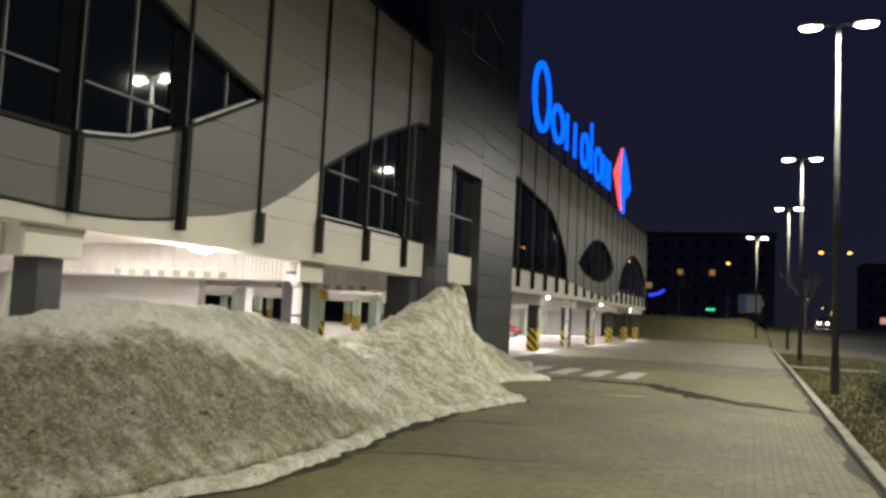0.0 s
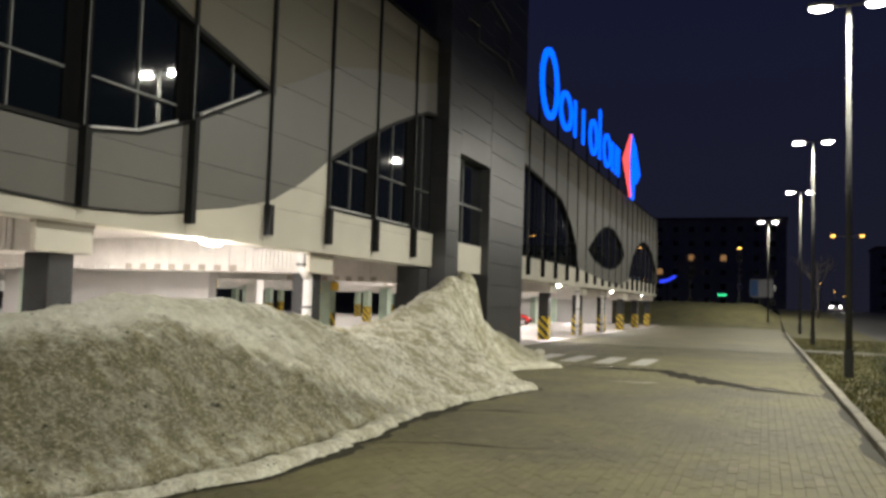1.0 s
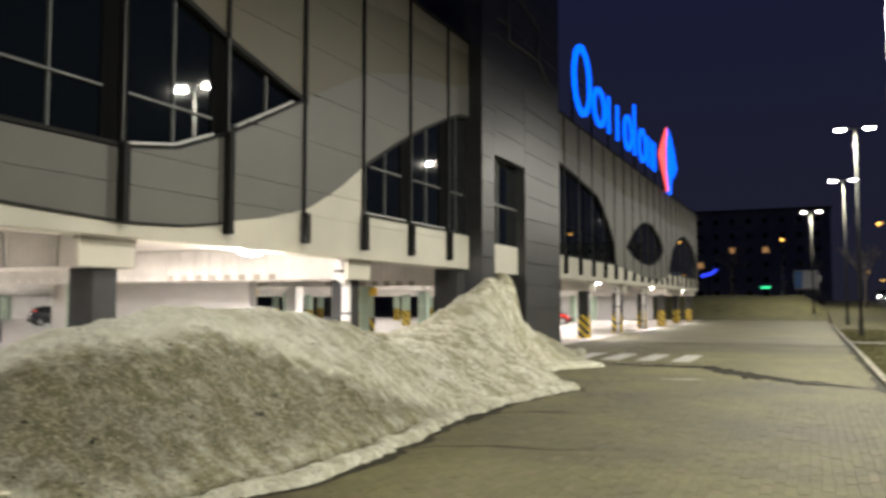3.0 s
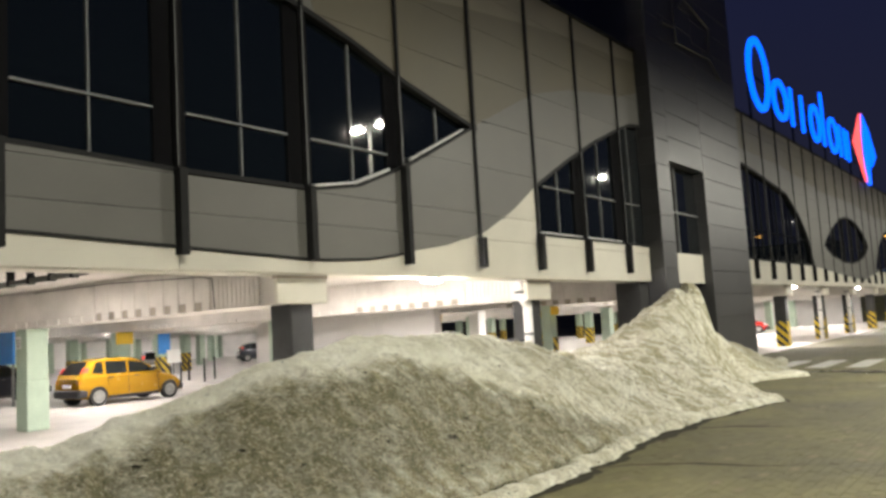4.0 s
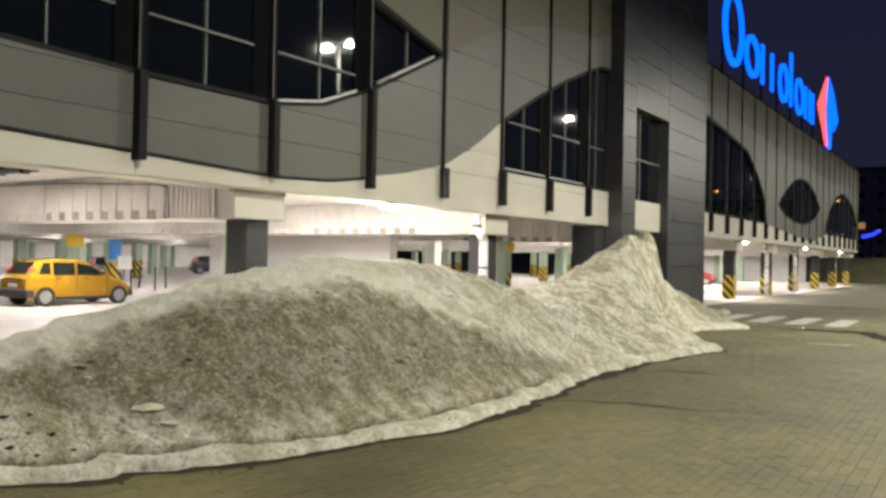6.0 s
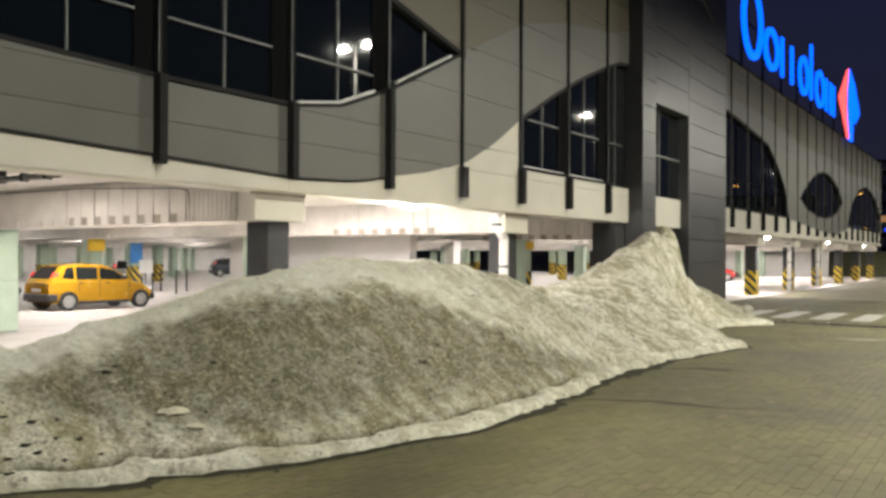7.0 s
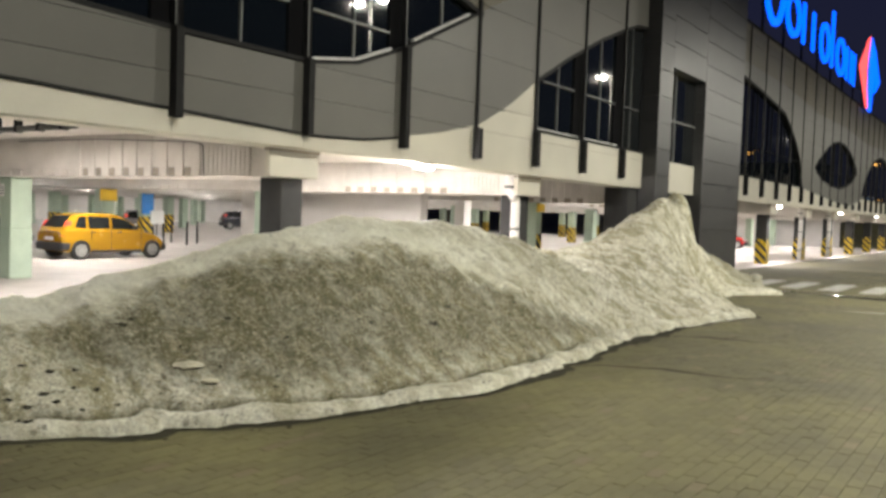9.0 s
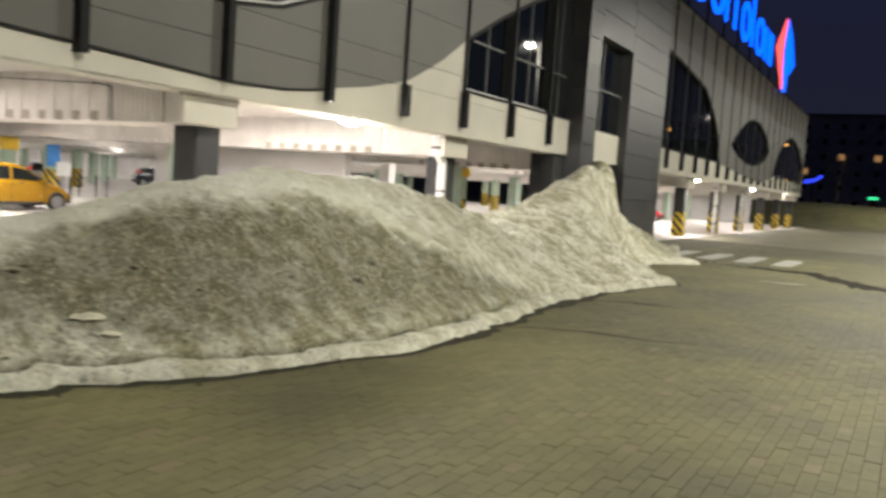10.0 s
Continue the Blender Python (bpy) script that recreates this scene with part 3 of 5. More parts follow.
end_wall = tagged(solid("wall_end", boxed(-40, FX - 0.001, END, END + 0.3, SOFFIT, ROOF), BEIGE), "far end wall of the building upper storey", "wall", "", "structure")
tagged(solid("roof", boxed(-70, FX - 0.31, -14, END, ROOF - 0.35, ROOF - 0.1), BACK), "flat dark roof of the building", "roof", "", "structure")
tagged(solid("wall_back", boxed(-70.3, -70, -14, 76, -0.2, ROOF), WHITE), "plain back wall of the parking level", "wall", "", "structure")
tagged(solid("wall_side", boxed(-70, FX - 0.31, -14.3, -14, -0.2, ROOF), WHITE), "plain side wall of the building", "wall", "", "structure")

# glazing of each window: panes between the posts, bars and dark reveal
for k, (lo, hi) in enumerate(WINDOWS):
    y0, y1 = lo[0][0], lo[-1][0]
    win = thing("window_%d" % (k + 1), "dark shop-floor window with curved outline and thin bars", "window", kind="structure")
    cuts = [y0] + [e for e in edges if y0 + 0.2 < e < y1 - 0.2] + [y1]
    for a, b in zip(cuts, cuts[1:]):
        bm = slab(a + 0.01, b - 0.01, lambda y: curve_at(lo, y) + 0.002, lambda y: curve_at(hi, y) - 0.002, FX - 0.135, FX - 0.12, 0.25)
        if bm:
            part("pane", bm, GLASS, win)
    # lower sill bar and upper rim
    for table, h0, h1, nm in ((lo, 0.0, 0.06, "sill"), (hi, -0.09, 0.0, "rim")):
        bm = slab(y0, y1, lambda y: curve_at(table, y) + h0, lambda y: curve_at(table, y) + h1, FX - 0.118, FX + 0.02, 0.25)
        if bm:
            part(nm, bm, STEEL, win)
    if k < 2:
        for a, b in (((8.47, 9.38), (9.40, 10.25), (10.85, 12.5)) if k == 0 else ((15.3, 17.2), (17.5, 19.4))):
            part("sill_bar", slab(a, b, lambda y: curve_at(lo, y) + 0.061, lambda y: curve_at(lo, y) + 0.105, FX - 0.115, FX - 0.05, 0.2), SILLBAR, win)
    # dark pilasters behind the posts, and pale strips painting the light on their edges
    for e in cuts[1:-1] if k < 2 else []:
        back, ahead = (0.27, 0.20) if k == 0 else (0.30, 0.36)
        part("pilaster", slab(e - back, e + ahead, lambda y: curve_at(lo, y) + 0.06, lambda y: max(curve_at(lo, y) + 0.06, curve_at(hi, y) - 0.05), FX - 0.117, FX - 0.085, 0.1), SHADE, win)
        part("post_trim", boxed(FX + 0.056, FX + 0.066, e - 0.026, e - 0.013, curve_at(lo, e) + 0.08, curve_at(hi, e) - 0.06), ALU, win)
    for a, b in zip(cuts, cuts[1:]):
        c = (a + b) / 2
        if curve_at(hi, c) - curve_at(lo, c) > 0.3:
            part("mullion", boxed(FX - 0.118, FX - 0.088, c - 0.013, c + 0.013, curve_at(lo, c) + 0.05, curve_at(hi, c) - 0.05), ALU if k < 2 else SHADE, win)
        ok = [y for y in np.linspace(a + (0.21, 0.38, 0.08)[min(k, 2)], b - (0.28, 0.31, 0.08)[min(k, 2)], 30) if curve_at(lo, y) < 4.5 and curve_at(hi, y) > 4.75]
        if ok:
            part("transom", boxed(FX - 0.118, FX - 0.065, float(ok[0]), float(ok[-1]), 4.622, 4.652), ALU if k < 2 else SHADE, win)

# ---- tower ----
tower = thing("stair_tower", "graphite metal-clad tower with a tall narrow window", "tower", kind="structure")
TX = -8.2
TOP = 15.0
for (a, b) in ((TOWER0, 22.0), (24.8, TOWER1)):
    part("shaft", boxed(TX - 0.5, TX - 0.03, a + 0.02, b - 0.02, 0, TOP), BACK, tower)
    z = 0.0
    while z < TOP - 0.1:
        part("cladding_panel", boxed(TX - 0.5, TX, a, b, z + 0.006, min(TOP, z + 0.72), bevel=0.006), GRAPH, tower)
        z += 0.726
z = 5.98
while z < TOP - 0.1:
    part("cladding_panel", boxed(TX - 0.5, TX - 0.004, 22.006, 24.794, z + 0.006, min(TOP, z + 0.72), bevel=0.006), GRAPH, tower)
    z += 0.726
part("spandrel", boxed(TX - 0.5, TX - 0.26, 22.0, 24.8, 2.52, 3.4, bevel=0.006), CREAM, tower)
part("pane", boxed(TX - 0.36, TX - 0.33, 22.0, 24.8, 3.4, 5.98), GLASS, tower)
part("mullion", boxed(TX - 0.328, TX - 0.28, 23.0, 23.05, 3.4, 5.98), ALU, tower)
part("transom", boxed(TX - 0.328, TX - 0.285, 22.0, 24.8, 4.58, 4.63), ALU, tower)
part("window_reveal", boxed(TX - 0.328, TX - 0.1, 22.0, 22.05, 3.4, 5.98), STEEL, tower)
part("core", boxed(-13.0, TX - 0.505, TOWER0, TOWER1, SOFFIT + 0.3, TOP), GRAPH, tower)
part("lower_pier", boxed(-9.4, TX - 0.51, TOWER0 - 0.6, 22.0, 0, SOFFIT), CHARCOAL, tower)
part("lower_pier", boxed(-9.4, TX - 0.51, 24.8, TOWER1, 0, SOFFIT), CHARCOAL, tower)
part("recess", boxed(-9.3, -9.1, 22.0, 24.8, 0, SOFFIT + 0.3), CHARCOAL, tower)

# ---- parking level ----
CEIL = 2.86
tagged(solid("ceiling", boxed(-70, FX - 0.31, -14, END, CEIL, CEIL + 0.3), CONC), "pale painted concrete ceiling of the parking level", "ceiling", "", "structure")
fascia = solid("soffit_beam", boxed(FX - 0.5, FX - 0.053, -14, END, SOFFIT - 0.01, CEIL), CREAM)
tagged(fascia, "cream edge beam under the facade panels", "beam", "", "structure")

COL0, COLSTEP = 8.44, 6.95
colys = [COL0 + COLSTEP * k for k in range(-2, 10)]


def column(x, y, dark, group):
    c = thing("column", "square charcoal concrete column with yellow and black hazard base" if dark else "square pale green concrete column with hazard striped base" if -45 < x < -20 else "square column painted pale green down to the floor", "column", (x, y, 0), group=group)
    top = 2.13
    part("shaft", boxed(-0.23, 0.23, -0.23, 0.23, 1.05, top, bevel=0.015), CHARCOAL if dark else GREEN, c)
    part("base", boxed(-0.238, 0.238, -0.238, 0.238, 0.0, 1.05, bevel=0.015), HAZARD if dark or -45 < x < -20 else GREEN, c)
    if dark:
        part("corbel", boxed(0.36, 0.45, -0.66, 0.34, top, SOFFIT - 0.02, bevel=0.01), CREAM, c)
        part("bearing_strip", boxed(0.35, 0.457, -0.67, 0.35, SOFFIT - 0.06, SOFFIT - 0.012), DARKCONC, c)
    return c


outer = column(-9.25, colys[0], True, "columns along the facade")
for y in colys[1:]:
    if not 20.5 < y < 29.6:
        copy_thing(outer, pose(-9.25, y, 0))
inner = column(-17.35, colys[0], False, "columns inside the parking level")
for y in colys[1:]:
    copy_thing(inner, pose(-17.35, y, 0))
deep = column(-25.4, colys[0], False, "columns inside the parking level")
for x in (-25.4, -33.4, -41.4):
    for y in colys[0 if x < -26 else 1:]:
        copy_thing(deep, pose(x, y, 0))
for x in (-49.4, -57.4, -65.4):
    for y in colys:
        copy_thing(inner, pose(x, y, 0))

for i, y in enumerate(colys):
    beam = thing("ceiling_beam", "deep pale precast concrete beam across the parking level", "beam", (0, y, 0), group="beams of the parking level", kind="structure")
    part("web", boxed(-66, -8.89, -0.54, 0.34, 2.13, SOFFIT - 0.02), CONC, beam)
    part("web_top", boxed(-66, -9.12, -0.54, 0.34, SOFFIT - 0.02, CEIL), CONC, beam)
    if -1 < y < 37:
        # upright ribs with a notch left open under each infill panel
        for k in range(10):
            part("rib", boxed(-9.42 - k * 0.105, -9.33 - k * 0.105, -0.575, -0.54, 2.135, CEIL - 0.04, bevel=0.006), CONC, beam)
        for k in range(8):
            x = -10.5 - k * 0.42
            part("rib", boxed(x - 0.21, x, -0.572, -0.54, 2.135, CEIL - 0.04, bevel=0.006), CONC, beam)
            part("infill", boxed(x - 0.412, x - 0.218, -0.562, -0.54, 2.28, CEIL - 0.04, bevel=0.006), CONC, beam)
            # darker plate that puts the shade of the notch into its colour
            part("notch_back", boxed(x - 0.416, x - 0.214, -0.546, -0.54, 2.135, 2.276), DARKCONC, beam)
        part("end_panel", boxed(-24.0, -13.9, -0.57, -0.54, 2.25, CEIL - 0.04, bevel=0.008), CONC, beam)
        for k in range(24):
            part("tooth", boxed(-14.2 - k * 0.42, -13.93 - k * 0.42, -0.57, -0.54, 2.135, 2.246, bevel=0.006), CONC, beam)

cable = thing("cable", "thin dark cable clipped along the concrete beam", "cable", (0, COL0 - 0.62, 0))
for a, b in (((-16.0, 2.80), (-13.3, 2.78)), ((-13.3, 2.78), (-10.64, 2.67)), ((-10.64, 2.67), (-10.36, 2.62)), ((-10.36, 2.62), (-10.32, 2.15))):
    part("run", tube(bmesh.new(), (a[0], 0, a[1]), (b[0], 0, b[1]), 0.009, 0.009, 6), PLASTIC, cable)

core = thing("stair_core", "windowless white plastered stair core", "wall", kind="structure")
part("wall", boxed(-20.55, -13.26, 17.2, 17.5, 0, CEIL), WHITE, core)
tagged(solid("wall_inner", boxed(-27.0, -12.6, 73.0, 73.3, 0, CEIL), WHITE), "white inner wall of the parking level", "wall", "", "structure")

# soffit lamps and tubes
def soffit_lamp(y):
    t = thing("floodlight", "bright white floodlight under the facade edge beam", "lamp", (-8.92 if y < 20 else -9.04, y, 0), group="floodlights under the facade")
    part("housing", boxed(0.15, 0.29, -0.2, 0.2, 2.52, 2.55, bevel=0.01), CHARCOAL, t)
    bm = bmesh.new()
    bmesh.ops.create_uvsphere(bm, u_segments=18, v_segments=10, radius=1, matrix=Matrix.LocRotScale((0.22, 0, 2.50), None, (0.08, 0.30, 0.05) if y < 20 else (0.07, 0.24, 0.06)))
    part("lens", bm, BULB, t, smooth=True)


for y in SOFFIT_LAMPS:
    soffit_lamp(y)


def tube_lamp(x, y):
    t = thing("ceiling_light", "long fluorescent ceiling light", "lamp", (x, y, 0), group="fluorescent lights of the parking level")
    part("tray", boxed(-0.11, 0.11, -0.66, 0.66, 2.76, CEIL, bevel=0.01), POLE, t)
    part("diffuser", boxed(-0.035, 0.035, -0.64, 0.64, 2.735, 2.759, bevel=0.006), TUBE, t)


for x, y in TUBES:
    tube_lamp(x, y)
# fittings for all rows, the two added for the back wall too
for x in TUBE_ROWS:
    for k in range(10):
        tube_lamp(x, 12.09 + (k - 1) * 6.95)


# ---- street lamps ----
def street_lamp(x, y, top):
    t = thing("street_lamp", "tall galvanised street lamp with two glowing heads", "street lamp", (x, y, 0), group="street lamps along the verge")
    bm = bmesh.new()
    tube(bm, (0, 0, -0.1), (0, 0, top), 0.085, 0.045, 12)
    part("pole", bm, MAST, t, smooth=True)
    bm = tube(bmesh.new(), (0, 0, -0.1), (0, 0, 0.75), 0.11, 0.11, 12)
    part("base_sleeve", bm, MAST, t)
    part("arm", tube(bmesh.new(), (-0.75, 0, top - 0.02), (0.75, 0, top - 0.02), 0.03), POLE, t)
    for s in (-1, 1):
        h = part("head", boxed(s * 0.34, s * 0.95, -0.16, 0.16, top - 0.03, top + 0.09, bevel=0.03), POLE, t)
        bm = bmesh.new()
        bmesh.ops.create_uvsphere(bm, u_segments=16, v_segments=8, radius=1, matrix=Matrix.LocRotScale((s * 0.64, 0, top - 0.04), None, (0.27, 0.14, 0.09)))
        part("lens", bm, BULB, t, smooth=True)


for lx, ly, lz in STREET_LAMPS:
    street_lamp(lx, ly, lz)

# ---- snow ----
RIDGE = [(-3, 0.0), (-1, 0.2), (1.5, 0.60), (2.6, 0.73), (3.38, 0.79), (4.0, 0.87), (4.4, 0.94), (5.0, 1.08), (5.4, 1.20), (6.0, 1.38), (7.5, 1.55), (8.7, 1.53), (9.4, 1.55), (10.2, 1.45), (11.2, 1.25), (12.2, 1.06), (12.9, 0.98), (13.9, 1.04), (14.8, 1.18), (15.6, 1.32), (16.4, 1.54), (17.3, 1.84), (18.2, 2.04), (19.0, 2.16), (19.6, 2.30), (19.9, 2.26), (20.12, 1.66), (20.4, 1.22), (21.0, 1.0), (22.4, 0.72), (24.2, 0.48), (25.5, 0.2), (26.8, 0.0)]
FRONT = [(-3, -6.45), (0, -6.15), (2, -5.75), (2.75, -5.45), (3.15, -5.1), (3.65, -4.9), (4.4, -4.5), (5.4, -4.23), (6.4, -3.97), (7.1, -4.04), (8.5, -4.11), (10.8, -4.41), (12.3, -4.31), (14, -4.06), (15.1, -3.83), (15.7, -4.31), (16.9, -5.21), (18.4, -5.56), (19.4, -5.31), (20.5, -4.66), (21.2, -5.21), (23, -5.81), (25, -6.31), (26.8, -6.81)]
CREST = [(-3, -7.4), (4, -7.1), (8, -7.0), (14, -7.1), (19.6, -7.05), (23, -7.2), (26.8, -7.4)]


GRIME_SHADE_TOP = [(2.0, 0.55), (3.3, 0.64), (3.8, 0.69), (4.5, 0.78), (5.0, 0.81), (5.4, 0.79), (5.9, 0.74), (6.6, 0.69), (7.4, 0.63), (8.0, 0.53), (8.6, 0.43), (9.3, 0.32), (10.2, 0.2), (11.2, 0.05)]
GRIME_SHADE_FOOT = [(3.06, 0.47), (3.5, 0.37), (4, 0.25), (4.5, 0.17), (5.2, 0.14), (6.2, 0.14), (7.1, 0.11), (8, 0.08)]


def foot_at(y):
    """The front edge of the snow, and how far behind it the cracked ice ledge ends."""
    edge = curve_at(FRONT, y) + 0.11 * noise.noise((y * 1.9, 0, 0)) + 0.07 * noise.noise((y * 5.0, 5, 0)) + 0.03 * noise.noise((y * 14.0, 2, 0))
    return edge, 0.30 + 0.10 * noise.noise((y * 0.7, 8, 0)) + 0.04 * noise.noise((y * 3.0, 9, 0))


def snow_height(x, y):
    (xf, ledge), xr = foot_at(y), curve_at(CREST, y)
    lean = 1.2 * min(1, max(0, (y - 16.0) / 2.0))
    top = curve_at(RIDGE, y + lean * max(0, min(x - xr, 1.5)))
    if x > xf:
        return -0.06
    if x > xr:
        s = (xf - x) / (xf - xr)
        d = xf - x
        lip = 0.085 * (1 + 0.5 * noise.noise((x * 3, y * 3, 12))) * min(1, (d / 0.09)) + 0.02 * min(1, max(0, (d - 0.1) / 0.2)) - 0.075 * math.exp(-(((d - ledge) / 0.045) ** 2))
        s = max(0, (d - ledge * 0.8) / (xf - xr - ledge * 0.8))
        dome = top * math.sin(s * math.pi / 2) ** (1.3 + 1.6 * math.exp(-(((y - 19.8) / 1.6) ** 2)))
        h = lip * (1 - s) + dome
    else:
        s = min(1, (xr - x) / 1.75)
        h = top * (math.cos(s * math.pi) * 0.5 + 0.5)
        if s >= 1:
            h = -0.06
    k = min(1, max(0, h) / 0.5)
    h += k * (0.07 * noise.noise((x * 0.9, y * 0.9, 2)) + 0.06 * noise.noise((x * 2.6, y * 2.6, 7)) + 0.045 * noise.noise((x * 7, y * 7, 4)))
    far = min(1, max(0, (y - 7.5) / 3))
    # gullies washed down the flank, deepest on the tall end
    peak = math.exp(-(((y - 19.0) / 2.2) ** 2))
    wander = y + 0.5 * x + 0.35 * noise.noise((x * 0.8, y * 0.8, 31))
    gully = abs(noise.noise((wander * 1.5, x * 0.35, 21))) * 0.20 + abs(noise.noise((wander * 3.7, x * 0.7, 25))) * 0.10
    h += far * k * ((0.6 + 0.9 * peak) * (0.09 - gully) + 0.05 * noise.noise((x * 2.2, y * 2.4, 28)))
    h += (0.25 + 0.75 * k) * (0.024 * noise.noise((x * 17, y * 19, 1)) + 0.012 * noise.noise((x * 37, y * 33, 5)))
    return h


def snow_pile():
    xs = np.concatenate([np.arange(-9.0, -7.6, 0.10), np.arange(-7.6, -3.8, 0.034)])
    ys = np.concatenate([np.arange(-3.0, 2.0, 0.16), np.arange(2.0, 9.0, 0.034), np.arange(9.0, 12.0, 0.05), np.arange(12.0, 27.0, 0.08)])
    verts = [(float(x), float(y), snow_height(float(x), float(y))) for y in ys for x in xs]
    w = len(xs)
    faces = []
    for j in range(len(ys) - 1):
        for i in range(w - 1):
            q = (j * w + i, j * w + i + 1, (j + 1) * w + i + 1, (j + 1) * w + i)
            if max(verts[k][2] for k in q) > -0.05:
                faces.append(q)
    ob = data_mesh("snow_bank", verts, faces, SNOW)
    me = ob.data
    at = me.attributes.new("grime_shade", "FLOAT", "POINT")
    cl = me.attributes.new("clean", "FLOAT", "POINT")
    for i, (x, y, z) in enumerate(verts):
        xf, xr, top = curve_at(FRONT, y), curve_at(CREST, y), max(0.05, curve_at(RIDGE, y))
        s = (xf - x) / (xf - xr)
        # grimy flank below the clean crest, fading towards the foot, with shade painted in
        wob = 0.06 * noise.noise((x * 1.3, y * 1.3, 3)) + 0.07 * noise.noise((x * 4, y * 4, 6)) + 0.05 * noise.noise((x * 10, y * 10, 8))
        g = min(1, max(0, (curve_at(GRIME_SHADE_TOP, y) + 0.02 + wob - s) / 0.10)) * min(1, max(0, (s - curve_at(GRIME_SHADE_FOOT, y) - wob + 0.06) / 0.16))
        g *= min(1, max(0, (y - 2.2) / 1.2))
        # the low tail at the far end is grimy all over
        g = max(g, 0.6 * min(1, max(0, (y - 20.3 + 2 * wob) / 1.2)))
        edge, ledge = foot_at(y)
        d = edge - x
        # shade inside the ledge crack, painted through the same mask as the grime
        crack_shade = math.exp(-(((d - ledge) / 0.045) ** 2)) * min(1, max(0, 1.0 + 0.9 * noise.noise((y * 2.2, 4, 4)))) if y < 9.5 else 0
        at.data[i].value = max(g, 1.5 * crack_shade)
        # pale ledge, and clean crest with lamp light put into its colour
        cl.data[i].value = 0.5 if d < ledge - 0.05 else min(1, max(0, (s - curve_at(GRIME_SHADE_TOP, y) + 0.02) / 0.1)) * max(0.0, min(1, (11.5 - y) / 4))
    for p in me.polygons:
        p.use_smooth = True
    return tagged(ob, "long bank of old dirty snow ploughed against the building", "snow bank")


snow_pile()


def wet_border():
    """Dark soaked pavers along the foot of the snow, with its shadow painted in."""
    bm = bmesh.new()
    rows = []
    for y in np.arange(1.5, 16.4, 0.06):
        y = float(y)
        xf = foot_at(y)[0]
        w = 0.075 + 0.14 * abs(noise.noise((y * 1.1, 2, 5))) + 0.03 * noise.noise((y * 6, 2, 5)) + 0.1 * math.exp(-(((y - 7.3) / 0.4) ** 2)) + 0.15 * math.exp(-(((y - 11.0) / 0.8) ** 2))
        rows.append((bm.verts.new((xf - 0.3, y, 0.0045)), bm.verts.new((xf + w, y, 0.0045))))
    for a, b in zip(rows, rows[1:]):
        bm.faces.new((a[0], a[1], b[1], b[0]))
    return tagged(solid("wet_border", bm, DAMP), "dark strip of wet pavers and painted shade along the melting snow", "wet ground", "", "structure")


wet_border()


def gutter():
    """A line of grit and dead leaves along the foot of the kerb."""
    bm = bmesh.new()
    rows = []
    for y in np.arange(4, 60, 0.2):
        y = float(y)
        w = 0.04 + 0.22 * max(0, noise.noise((y * 0.6, 4, 1)) + 0.25) + 0.05 * noise.noise((y * 3, 1, 1))
        rows.append((bm.verts.new((KERB_X - max(0.01, w), y, 0.0055)), bm.verts.new((KERB_X + 0.003, y, 0.0055))))
    for a, b in zip(rows, rows[1:]):
        bm.faces.new((a[0], a[1], b[1], b[0]))
    return tagged(solid("gutter_grit", bm, DAMP), "dark grit gathered along the kerb", "grit", "", "structure")


gutter()


# ---- cars ----
def loft(stations, close=True):
    """A hull through cross-sections; each is a list of (x, y, z) for one side, mirrored in y."""
    bm = bmesh.new()
    rings = []
    for half in stations:
        ring = [bm.verts.new(p) for p in half] + [bm.verts.new((p[0], -p[1], p[2])) for p in reversed(half)]
        rings.append(ring)
    for a, b in zip(rings, rings[1:]):
        for i in range(len(a)):
            j = (i + 1) % len(a)
            bm.faces.new((a[i], a[j], b[j], b[i]))
    bm.faces.new(rings[0][::-1])
    bm.faces.new(rings[-1])
    bmesh.ops.recalc_face_normals(bm, faces=bm.faces)
    return bm


def quad(points, push=(0, 0, 0)):
    bm = bmesh.new()
    vs = [bm.verts.new(Vector(p) + Vector(push)) for p in points]
    bm.faces.new(vs)
    r = bmesh.ops.extrude_face_region(bm, geom=bm.faces[:])
    n = (vs[1].co - vs[0].co).cross(vs[2].co - vs[0].co).normalized() * 0.012
    for v in [g for g in r["geom"] if isinstance(g, bmesh.types.BMVert)]:
        v.co -= n
    bmesh.ops.recalc_face_normals(bm, faces=bm.faces)
    return bm


